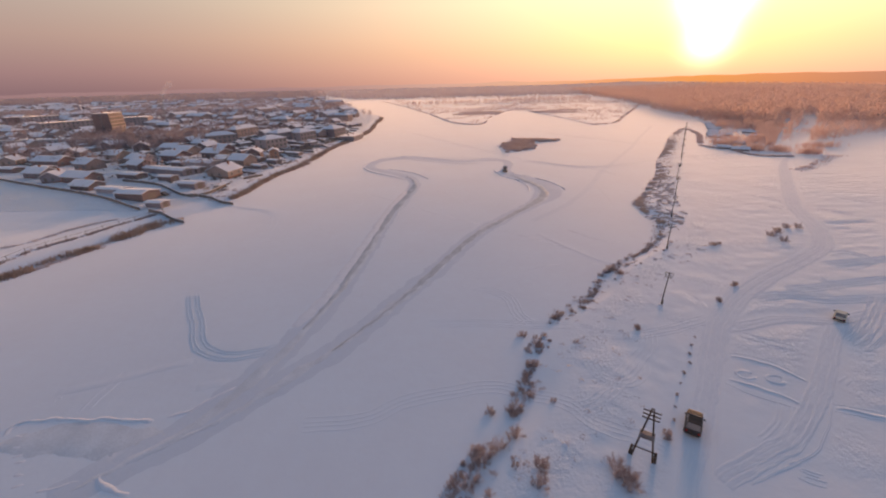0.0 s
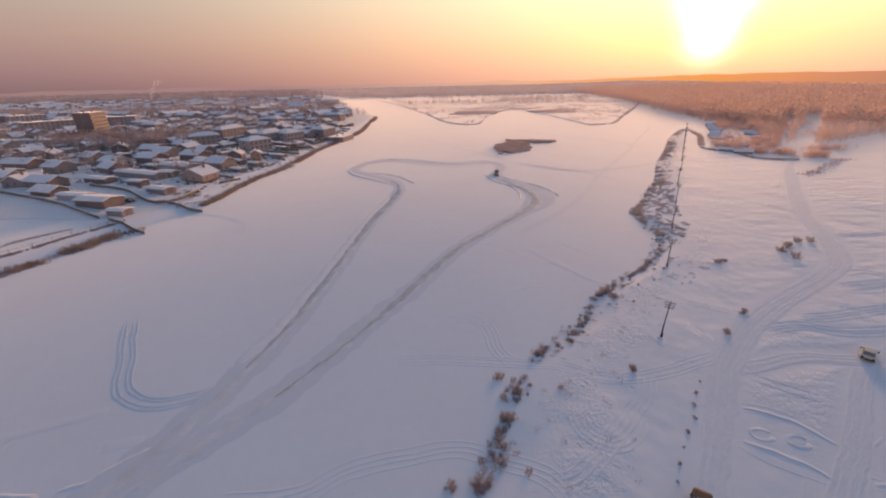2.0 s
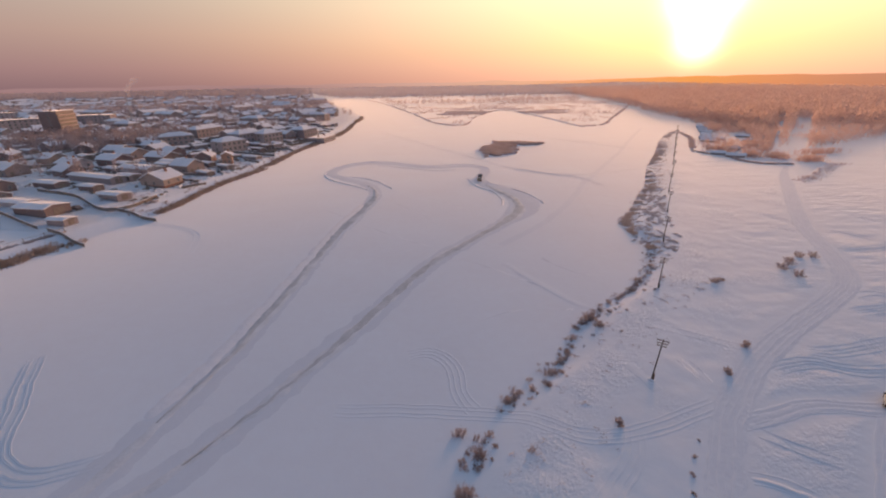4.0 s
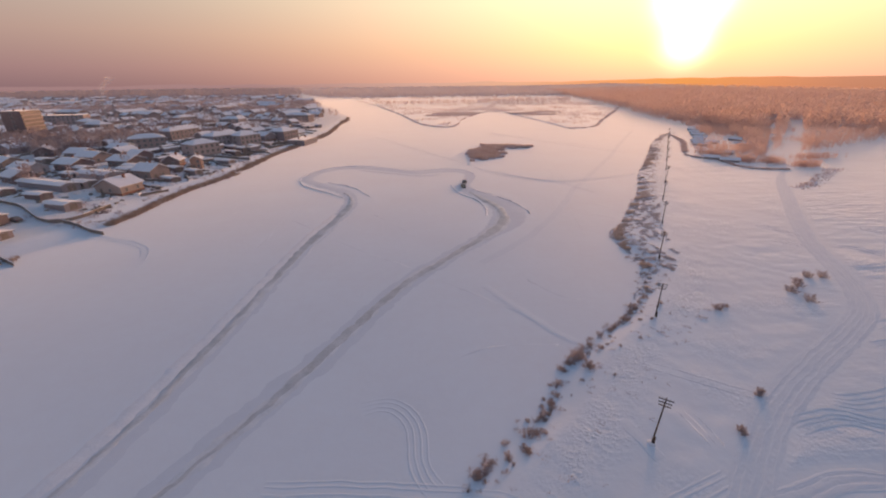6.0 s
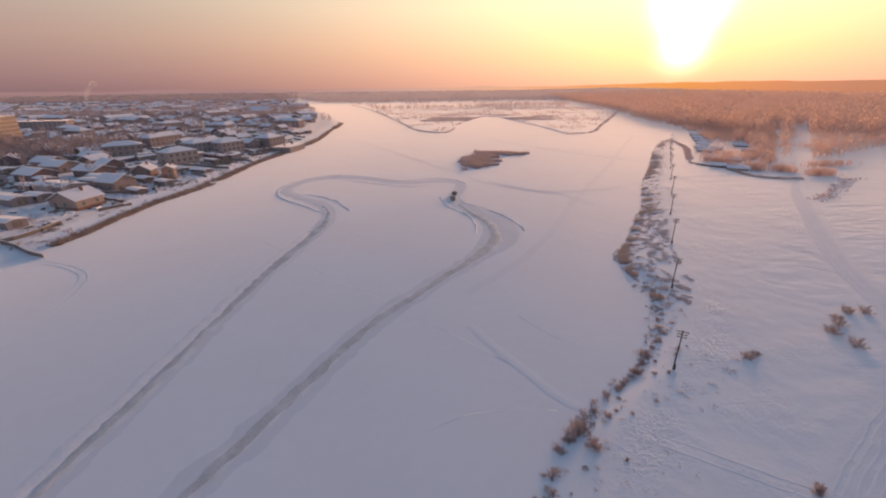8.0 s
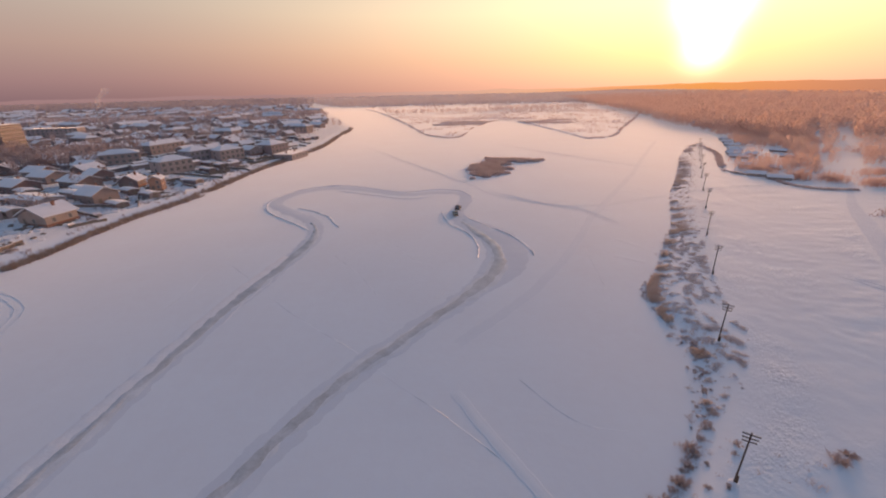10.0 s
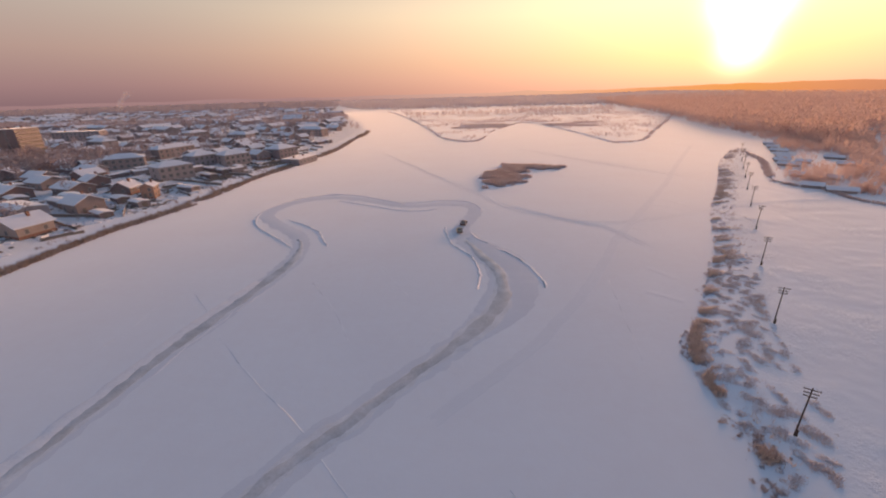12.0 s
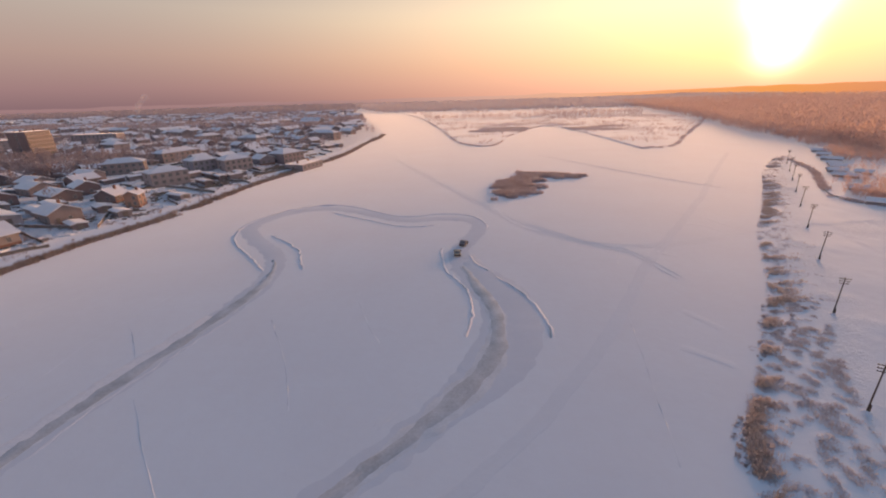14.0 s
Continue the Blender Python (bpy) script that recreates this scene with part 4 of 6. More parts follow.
for x, y in ((12.3, 14.4), (11.9, 15.3), (12.6, 13.6)):
    shrub(x, y, 3, 1.0)
for k in range(9):
    y = 22 + k * 2.1
    shrub(21.5 + (y - 22) * 0.75 + rnd.uniform(-0.4, 0.4), y, 4, rnd.uniform(0.35, 0.6))


def crowns(base, tall, wide, tris, seed, size, conifer):
    """Many small trees far off: a trunk and a loose crown of leaning facets for each base point."""
    r = np.random.default_rng(seed)
    n = len(base)
    u = r.uniform(0, 1, (n, tris))
    lo = np.where(conifer, 0.08, 0.22)[:, None]
    z = lo + (1 - lo) * u
    girth = np.where(conifer[:, None], (1.02 - z) * 1.1, np.sqrt(np.clip(1 - ((z - 0.62) / 0.45) ** 2, 0.02, 1)))
    a = r.uniform(0, 2 * math.pi, (n, tris))
    rad = girth * wide[:, None] * np.sqrt(r.uniform(0.05, 1, (n, tris)))
    c = np.stack((base[:, None, 0] + np.cos(a) * rad, base[:, None, 1] + np.sin(a) * rad, base[:, None, 2] + z * tall[:, None]), -1)
    s = size * tall[:, None, None, None] / 9
    d = r.normal(0, 1, (n, tris, 3, 3)) * s * np.array((0.5, 0.5, 0.75))
    v = c[:, :, None, :] + d
    trunk = np.stack((base + np.array((-0.12, 0, -0.3)), base + np.array((0.12, 0, -0.3)), base + np.stack((base[:, 0] * 0, base[:, 0] * 0, tall * 0.9), 1)), 1)
    v = np.concatenate((v.reshape(-1, 3), trunk.reshape(-1, 3)))
    return v, np.arange(len(v)).reshape(-1, 3)


def woods(name, label, x, y, lo, hi, seed, tris=12, size=1.0, conifers=0.3, mat="wood_far"):
    r = np.random.default_rng(seed)
    tall = r.uniform(lo, hi, len(x))
    v, f = crowns(on_ground(x, y), tall, tall * r.uniform(0.2, 0.34, len(x)), tris, seed, size, r.uniform(0, 1, len(x)) < conifers)
    return tagged(new(name, raw_mesh(name, v, f, M[mat])), label, "woodland", kind="stuff")


def scatter(n, x0, x1, y0, y1, seed):
    r = np.random.default_rng(seed)
    return r.uniform(x0, x1, n), r.uniform(y0, y1, n)


# hillside forest beyond the near bank
x, y = scatter(150000, 150, 1400, 190, 1600, 61)
away = np.hypot(x, y)
az = np.degrees(np.arctan2(x, y))
clearing = (np.abs(az - 40.2 - 0.3 * wobble(away, away * 0, 60, 62)) < 0.5) & (away < 500) | (np.abs(az - 42.1 - 0.4 * wobble(away, away * 0, 60, 60)) < 0.75) & (away < 520) | (wobble(x, y, 120, 63) > 0.6) & (away < 700) | (away < 304) & (az > 39.6)
keep = (y > 214 + 0.45 * (x - 186)) & (x > RIGHT_SHORE(y) + np.interp(y, (240, 293, 341, 414, 470), (66, 62, 48, 20, 4)) + np.interp(y, (400, 480), (18, 3)) * wobble(x, y, 50, 64)) & ~clearing & (np.random.default_rng(65).uniform(0, 1, len(x)) < np.clip(360 / away, 0.22, 0.9))
near_edge = keep & (away < 430)
woods("forest_edge", "bare frosted trees at the forest's near edge, haze-tinted", x[near_edge], y[near_edge], 4.5, 8.5, 81, 40, 0.55, 0.15)
keep &= (away >= 430) & (x < RIGHT_SHORE(y) + 55 + 470)
woods("hill_forest", "dense bare and coniferous forest on the hillside", x[keep], y[keep], 7, 13, 66, 20, 0.85)
# scrub round the sheds and along the hedge of the bank's compound
x, y = scatter(13000, 150, 330, 205, 450, 86)
rows_ = wobble(x * 0.25 + y * 0.1, y, 13, 87)
edge = np.where(y > 236, 156 + (y - 236) * 0.49, 156 + (236 - y) * 0.25)
keep = (x > edge + 1.5) & (x > RIGHT_SHORE(y) + np.interp(y, (240, 293, 341, 414, 470), (20, 36, 24, 12, 3))) & (x < RIGHT_SHORE(y) + 105) & ((rows_ > -0.12) | (x > RIGHT_SHORE(y) + 60)) & ((np.degrees(np.arctan2(x, y)) < 40.2) | (wobble(x, y, 26, 93) > 0.25)) & (y > 214 + 0.2 * (x - 170))
woods("compound_scrub", "haze-tinted frosted brown scrub and young trees between low sheds", x[keep], y[keep], 2.2, 4.6, 88, 44, 0.6, 0.0)
HEDGE = ((190, 313), (180, 283), (163, 253), (152, 233), (153, 222), (159, 215), (156.5, 203), (161, 193.5), (172, 189.5))
line = curve_through(HEDGE, 0.4)[0]
pick = rg.integers(0, len(line), 1500)
hx, hy = line[pick, 0] + rg.normal(0, 0.55, 1500), line[pick, 1] + rg.normal(0, 0.55, 1500)
keep = wobble(hx, hy, 7, 90) > -0.25
hx, hy = hx[keep], hy[keep]
stuff("hedge_reeds", "ragged brown reeds along the field's edge", "reeds", M["island_reed"], on_ground(hx, hy), rg.uniform(0.4, 1.1, len(hx)), width=0.12, count=5, seed=89, spread=0.5)
# clumps of brush beside the compound's gate
clump = np.random.default_rng(120)
for cx, cy, wx, wy, n in ((178, 206, 3.5, 4, 150), (186, 195.5, 4.5, 3, 160), (169, 211, 3, 4, 140), (163, 226, 2.5, 6, 145), (206, 214, 9, 3, 155)):
    woods("brush_clump", "rounded clump of haze-tinted frosted brown brush", cx + clump.normal(0, wx * 0.7, n), cy + clump.normal(0, wy * 0.7, n), 1.8, 3.4, 121 + n, 40, 0.5, 0.0)
bx_ = clump.uniform(0, 1, 160)
stuff("field_brush", "dark dry stalks along a snowy field edge", "reeds", M["island_reed"], on_ground(149 + 44 * bx_ + clump.normal(0, 1.2, 160), 157.5 + 30.5 * bx_ + clump.normal(0, 1.2, 160)), clump.uniform(0.4, 0.9, 160), width=0.12, count=4, seed=122, spread=0.7)
# belts of wood across the flat land beyond the river
x, y = scatter(100000, -1.7, 0.35, 0, 1, 69)
y = 540 + 3500 * y**1.9
x = x * y
belt = wobble(x * 0.35, y, 130, 70) + 0.35 * wobble(x, y, 50, 71)
left_land, spit_land = x < LEFT_SHORE(y) - 12, y > SPIT_SHORE(x) + 25
keep = (left_land | spit_land) & (x < RIGHT_SHORE(y) + 90) & (belt > np.where(spit_land, 0.02, -0.25)) & (np.random.default_rng(72).uniform(0, 1, len(x)) < 0.85)
town = left_land & (y < 1250) & (x > -1.15 * y - 60)
keep &= ~town | (belt > 0.3)
west = keep & left_land
woods("town_woods", "bare woodland, painted haze-mauve, behind and between the far houses", x[west], y[west], 5, 9, 73, 9, 1.4, mat="wood_mauve")
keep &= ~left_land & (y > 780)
woods("far_woods", "bands of haze-pale frosted woodland across the far plain", x[keep], y[keep], 4, 8, 73, 9, 1.5, mat="wood_plain")
x, y = scatter(52000, -1.35, 0.62, 0, 1, 97)
y = 1150 + 1700 * y
x = x * y
west = x < LEFT_SHORE(y) - 14 - np.random.default_rng(101).uniform(0, 1, len(x)) ** 2 * 260
river = (x > LEFT_SHORE(y) - 290) & (y < SPIT_SHORE(np.minimum(x, 400)) + 20) & (x < RIGHT_SHORE(y) + 10)
gaps = wobble(x * 0.3, y, 160, 98) < 0.42
plain = ~west & ~river & gaps
woods("horizon_woods", "bare woods, painted haze-mauve, towards the horizon behind the town", x[west & gaps], y[west & gaps], 7, 12, 99, 7, 2.4, mat="wood_mauve")
woods("plain_woods", "haze-pale frosted woods far across the plain", x[plain], y[plain], 6, 11, 100, 7, 2.4, mat="wood_plain")
x, y = scatter(24000, -160, 330, 400, 800, 74)
keep = (y > SPIT_SHORE(x) + 7) & (wobble(x * 0.5, y, 48, 75) + 0.7 * wobble(x, y, 15, 76, 2) > np.where(y > 560, -0.12, -0.02))
woods("spit_scrub", "haze-pale frosted willow scrub on the spit", x[keep], y[keep], 0.8, 2.0, 76, 10, 1.7, 0.0, "wood_plain")
# scrub and gardens of the town, between the houses
x, y = scatter(9000, -900, -95, 130, 760, 77)
keep = (x < LEFT_SHORE(y) - 26) & (wobble(x, y, 55, 78) > -0.1) & (y > 150 - 0.35 * (x + 90)) & (np.random.default_rng(79).uniform(0, 1, len(x)) < 0.8)
woods("town_trees", "bare frosted garden trees among the houses, lightened for haze", x[keep], y[keep], 4, 8, 80, 56, 0.7, 0.06, "dark_twig")
x, y = scatter(420, -290, -165, 235, 320, 82)
keep = wobble(x, y, 40, 83) > -0.25
woods("town_grove", "dark bare grove between the houses", x[keep], y[keep], 5, 9, 84, 70, 0.75, 0.05, "dark_twig")

# ---- pole line ----


def utility_pole():
    pole = thing("utility_pole", "tarred wooden pole with three crossarms on snowy bank", "utility pole", "poles of the line")
    part("post", Shell().tube((0, 0, -0.4), (0, 0, 6.85), 0.1, 0.07, 10), M["pole_wood"], pole, smooth=True)
    part("footing", Shell().tube((0.2, 0, -0.4), (0.14, 0, 1.1), 0.11, 0.1, 8), M["pole_wood"], pole, "short tarred stub post")
    part("snow_collar", Shell().tube((0, 0, -0.2), (0, 0, 0.22), 0.8, 0.25, 10), M["roof_snow"], pole, "heap of drifted snow")
    for z, w in ((6.65, 0.75), (6.22, 0.66), (5.8, 0.6)):
        arm = part("crossarm", Shell().box(-w, -0.15, z - 0.038, w, -0.065, z + 0.038), M["pole_wood"], pole)
        for x in (-w + 0.08, -w * 0.5, w * 0.5, w - 0.08):
            part("insulator", Shell().tube((x, -0.115, z + 0.045), (x, -0.115, z + 0.2), 0.04, 0.025, 6), M["porcelain"], arm, "pale porcelain insulator")
    return pole


first_pole = utility_pole()
line = [(33.7, 48.9), (48.1, 74.6), (62, 98.6), (76, 122.2), (89.6, 146), (104.2, 170.2), (118, 194), (131.3, 216.8), (143.5, 237.5), (155.5, 258), (167.5, 278.5), (179.5, 299)]
turn = math.atan2(24, 13.4) - math.pi / 2
for k, (x, y) in enumerate(line):
    m = pose(x, y, ground_at(x, y), rnd.uniform(-0.8, 0.8), rnd.uniform(-0.8, 0.8), math.degrees(turn) + rnd.uniform(-4, 4))
    if k == 0:
        first_pole.matrix_basis = m @ pose(0, 0, 0, 0, 2.5, 0)
    else:
        copy_thing(first_pole, m)


def a_frame_pole():
    pole = thing("a_frame_pole", "two-legged wooden line pole with grey transformer shelf", "utility pole")
    foot = ((-1.12, 0), (1.12, 0))
    for x, _ in foot:
        part("leg", Shell().tube((x, 0, -0.4), (x * 0.07, 0, 7.2), 0.11, 0.085, 10), M["pole_wood"], pole, smooth=True)
        part("stub_post", Shell().tube((x * 1.16, 0.1, -0.4), (x * 1.06, 0.05, 1.4), 0.15, 0.14, 10), M["pole_wood"], pole, "thick tarred stub bound to the leg", smooth=True)
    part("tie_beam", Shell().box(-1.1, -0.15, 1.45, 1.1, -0.04, 1.55), M["pole_wood"], pole)
    part("shelf", Shell().box(-0.75, -0.35, 3.2, 0.75, 0.35, 3.75), M["steel"], pole, "grey painted steel box shelf", bevel=0.03)
    for z, w in ((6.9, 0.85), (6.4, 0.85), (5.9, 0.85)):
        arm = part("crossarm", Shell().box(-w, -0.22, z - 0.05, w, -0.12, z + 0.05), M["pole_wood"], pole)
        for x in (-w + 0.08, -w * 0.45, w * 0.45, w - 0.08):
            part("insulator", Shell().tube((x, -0.17, z + 0.05), (x, -0.17, z + 0.22), 0.045, 0.03, 6), M["porcelain"], arm, "pale porcelain insulator")
    return pole


af = a_frame_pole()
af.matrix_basis = pose(15.2, 16.7, ground_at(15.2, 16.7), 0, 0, -32)


# ---- glowing backdrop where the plain ends, haze and sunset glow painted in ----
M["distance"] = bpy.data.materials.new("glowing_haze_backdrop")
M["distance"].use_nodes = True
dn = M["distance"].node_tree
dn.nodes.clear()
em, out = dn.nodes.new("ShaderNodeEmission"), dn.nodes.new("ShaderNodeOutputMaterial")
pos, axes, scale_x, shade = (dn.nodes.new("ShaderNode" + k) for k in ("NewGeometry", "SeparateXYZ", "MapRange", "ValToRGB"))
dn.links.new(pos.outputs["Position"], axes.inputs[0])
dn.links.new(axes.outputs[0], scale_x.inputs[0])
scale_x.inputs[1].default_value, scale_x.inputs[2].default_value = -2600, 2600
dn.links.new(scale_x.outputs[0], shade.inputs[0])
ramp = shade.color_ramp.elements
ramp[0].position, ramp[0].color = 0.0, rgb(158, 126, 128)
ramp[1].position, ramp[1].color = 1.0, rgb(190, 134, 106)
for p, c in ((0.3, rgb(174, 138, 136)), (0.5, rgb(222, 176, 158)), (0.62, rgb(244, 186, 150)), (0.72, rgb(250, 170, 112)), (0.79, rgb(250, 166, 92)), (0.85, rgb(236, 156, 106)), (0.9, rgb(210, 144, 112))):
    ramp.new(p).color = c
# painted haze: emission turns darker and redder low down
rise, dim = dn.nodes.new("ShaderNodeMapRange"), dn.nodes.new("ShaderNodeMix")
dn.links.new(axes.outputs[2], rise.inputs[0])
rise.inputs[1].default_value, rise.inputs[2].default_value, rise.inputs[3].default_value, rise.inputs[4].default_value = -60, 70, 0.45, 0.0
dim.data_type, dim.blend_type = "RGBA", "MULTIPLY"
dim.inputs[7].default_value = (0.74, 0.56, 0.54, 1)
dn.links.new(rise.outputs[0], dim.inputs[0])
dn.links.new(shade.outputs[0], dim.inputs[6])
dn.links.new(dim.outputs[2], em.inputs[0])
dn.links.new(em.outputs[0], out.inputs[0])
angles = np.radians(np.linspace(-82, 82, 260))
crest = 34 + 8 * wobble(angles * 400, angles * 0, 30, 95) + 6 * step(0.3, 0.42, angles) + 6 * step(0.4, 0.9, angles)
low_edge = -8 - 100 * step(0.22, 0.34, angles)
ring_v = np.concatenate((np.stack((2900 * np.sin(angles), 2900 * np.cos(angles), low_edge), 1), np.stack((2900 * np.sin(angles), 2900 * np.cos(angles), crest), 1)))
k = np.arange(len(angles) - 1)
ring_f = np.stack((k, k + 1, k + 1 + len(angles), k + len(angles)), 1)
tagged(new("backdrop", raw_mesh("backdrop", ring_v, ring_f, M["distance"])), "glowing backdrop of far plain, low hills and painted haze", "distance", kind="structure")

# a smoking stack behind the town
M["smoke"] = bpy.data.materials.new("thin_smoke")
M["smoke"].use_nodes = True
sn = M["smoke"].node_tree
sn.nodes.clear()
clear, veil, blend_, out = (sn.nodes.new("ShaderNode" + k) for k in ("BsdfTransparent", "BsdfTranslucent", "MixShader", "OutputMaterial"))
veil.inputs[0].default_value = (0.85, 0.8, 0.78, 1)
curl, thick = sn.nodes.new("ShaderNodeTexNoise"), sn.nodes.new("ShaderNodeMapRange")
curl.inputs["Scale"].default_value, curl.inputs["Detail"].default_value = 0.16, 5.0
sn.links.new(sn.nodes.new("ShaderNodeNewGeometry").outputs["Position"], curl.inputs["Vector"])
sn.links.new(curl.outputs["Fac"], thick.inputs[0])
thick.inputs[1].default_value, thick.inputs[2].default_value, thick.inputs[3].default_value, thick.inputs[4].default_value = 0.35, 0.7, 0.02, 0.3
sn.links.new(thick.outputs[0], blend_.inputs[0])
sn.links.new(clear.outputs[0], blend_.inputs[1])
sn.links.new(veil.outputs[0], blend_.inputs[2])
sn.links.new(blend_.outputs[0], out.inputs[0])
plume, sides = Shell(), 14
rings = [(Vector((13 * k**1.5 + 1.2 * math.sin(k * 9), 0, 22.3 + 21 * k)), 0.5 + 3.6 * k) for k in np.linspace(0, 1, 16)]
vs = [c + Vector((math.cos(a), math.sin(a), 0)) * r * (1 + 0.2 * math.sin(3 * a + c.z)) for c, r in rings for a in np.linspace(0, 2 * math.pi, sides, endpoint=False)]
plume.add(vs, [(sides * j + i, sides * j + (i + 1) % sides, sides * (j + 1) + (i + 1) % sides, sides * (j + 1) + i) for j in range(len(rings) - 1) for i in range(sides)])
stack = thing("boiler_chimney", "thin steel boiler chimney smoking behind the town", "chimney")
part("flue", Shell().tube((0, 0, -0.5), (0, 0, 22.5), 0.55, 0.4, 12), M["rack_steel"], stack, smooth=True)
part("footing", Shell().box(-1.4, -1.4, -0.5, 1.4, 1.4, 1.2, inset=0.2), M["steel"], stack)
part("smoke", plume.mesh("smoke_plume", M["smoke"], True), M["smoke"], stack, "thin pale smoke")
stack.matrix_basis = pose(-322, 466, ground_at(-322, 466), 0, 0, 35)

# ---- buildings ----
WALLS = {}
for key, col in (("tan", (0.38, 0.31, 0.25)), ("brown", (0.25, 0.185, 0.155)), ("brick", (0.31, 0.19, 0.15)), ("cream", (0.46, 0.40, 0.34)), ("grey", (0.33, 0.305, 0.295)), ("dark", (0.33, 0.28, 0.265)), ("green", (0.33, 0.34, 0.29)), ("blue", (0.32, 0.33, 0.35)), ("yellow", (0.43, 0.36, 0.27)), ("orange", (0.50, 0.29, 0.15)), ("white", (0.58, 0.55, 0.52))):
    # Distance haze painted in: every wall lifted, greyed and slightly reddened.
    col = tuple(k * (0.07 + 0.62 * c + 0.28 * sum(col) / 3) for c, k in zip(col, (1.04, 0.94, 0.98)))
    WALLS[key] = material("wall_" + key, col, 0.85, 0.15, tint=tuple(c * 0.74 for c in col), scale=0.4, amount=0.7, bump=0.02, bump_scale=5, per_object=0.25)
M["roof"] = material("slate_sheet", (0.3, 0.27, 0.265), 0.7, 0.2, tint=(0.4, 0.36, 0.35), scale=0.8, amount=0.7, per_object=0.2)
M["glass"] = material("frosted_window_glass", (0.17, 0.165, 0.17), 0.25, 0.5, tint=(0.28, 0.26, 0.26), scale=0.6, amount=0.6)
M["frame"] = material("painted_window_frame", (0.46, 0.43, 0.40), 0.6, 0.3, tint=(0.34, 0.32, 0.3), scale=2, amount=0.6)
M["plank"] = material("weathered_plank", (0.2, 0.16, 0.135), 0.85, 0.1, tint=(0.3, 0.26, 0.23), scale=1.0, amount=0.8, per_object=0.3)
M["chimney"] = material("chimney_brick", (0.34, 0.19, 0.14), 0.85, 0.1, tint=(0.2, 0.12, 0.1), scale=3, amount=0.7)
WORDS = {"tan": "tan plastered", "brown": "dark log-built", "brick": "red brick", "cream": "cream plastered", "grey": "grey plank-clad", "dark": "dull brown brick", "green": "green painted", "blue": "blue painted", "yellow": "yellow plastered", "orange": "orange painted", "white": "whitewashed"}


FAR, FLOOR = [], 2.6


def window_part(parent, x, y, z, w, h, along, out):
    """A window in a wall that runs along x or y, its face pointing to the sign of out."""
    d = 0.06 * out
    bx = lambda a0, a1, b0, b1, t0, t1: Shell().box(*((min(x + a0, x + a1), min(y + t0, y + t1), z + b0, max(x + a0, x + a1), max(y + t0, y + t1), z + b1) if along == "x" else (min(x + t0, x + t1), y + a0, z + b0, max(x + t0, x + t1), y + a1, z + b1)))
    win = part("window", bx(-w / 2 - 0.1, w / 2 + 0.1, -0.1, h + 0.1, -d, d), M["frame"], parent, "pale window frame")
    if not FAR:
        part("pane", bx(-w / 2, w / 2, 0, h, -d * 0.5, d * 1.35), M["glass"], win, "dark glass pane")
        return win
    glass = bx(-w / 2, w / 2, 0, h, -d * 0.5, d * 1.35)
    me = win.data
    n = len(me.polygons)
    whole = Shell().add([v.co for v in me.vertices], [tuple(p.vertices) for p in me.polygons]).add(glass.v, glass.f)
    win.data = whole.mesh("window", M["frame"])
    win.data.materials.append(M["glass"])
    for p in win.data.polygons:
        p.material_index = int(p.index >= n)
    return win


def slab_roof(parent, w, l, h, rise, over, snow=0.22, hip=False):
    """Two pitched roof slabs with a snow cover; ridge along y."""
    a, b = w / 2 + over, l / 2 + over
    drop = rise * over / (w / 2)
    t = 0.16
    roof = part("roof", Shell().prism([(-a, h - drop), (0, h + rise), (a, h - drop), (a, h - drop + t), (0, h + rise + t), (-a, h - drop + t)], -b, b), M["roof"], parent, "dark sheet roof")
    c, e = a + 0.05, b + 0.06
    s0 = t + 0.004
    snow_shell = Shell().prism([(-c, h - drop + s0 - 0.04), (0, h + rise + s0), (c, h - drop + s0 - 0.04), (c - 0.12, h - drop + s0 + snow), (0.25, h + rise + s0 + snow * 0.9), (-0.25, h + rise + s0 + snow * 0.9), (-c + 0.12, h - drop + s0 + snow)], -e, e)
    part("snow_cover", snow_shell, M["roof_snow"], roof, "thick settled snow")
    return roof


def gable_house(w, l, h, rise, wall, storeys=1, chimney=True, rows=2, name="house"):
    w, l, h, rise = w * 0.9, l * 0.9, h * 0.78 if storeys == 1 else h * 0.9, rise * 0.72
    home = thing(name, WORDS[wall] + " house with a snow-covered gable roof", "house", "houses of the town")
    part("wall", Shell().prism([(-w / 2, -0.5), (w / 2, -0.5), (w / 2, h), (0, h + rise), (-w / 2, h)], -l / 2, l / 2), WALLS[wall], home)
    if not FAR:
        part("plinth", Shell().box(-w / 2 - 0.08, -l / 2 - 0.08, -0.5, w / 2 + 0.08, l / 2 + 0.08, 0.45), M["chimney"], home, "low dark plinth")
    roof = slab_roof(home, w, l, h, rise, 0.55)
    if chimney:
        part("chimney", Shell().box(w * 0.12, l * 0.1, h + rise * 0.5, w * 0.12 + 0.7, l * 0.1 + 0.7, h + rise + 1.0), M["chimney"], roof, "brick chimney")
    for s in range(storeys):
        z = 0.85 + s * (h - 0.6) / storeys
        for k in range(rows):
            y = (k + 0.5) / rows * l - l / 2
            for sx in (-1, 1):
                window_part(home, sx * w / 2, y, z, 0.95, 1.25, "y", sx)
        for k in range(max(1, rows - 1)):
            x = (k + 0.5) / max(1, rows - 1) * w - w / 2
            window_part(home, x + (0.9 if rows < 3 else 0), -l / 2, z, 0.95, 1.25, "x", -1)
    if not FAR:
        part("door", Shell().box(-w * 0.32, -l / 2 - 0.07, 0, -w * 0.32 + 1.0, -l / 2 + 0.05, 2.05), M["plank"], home, "plank entrance door")
    return home


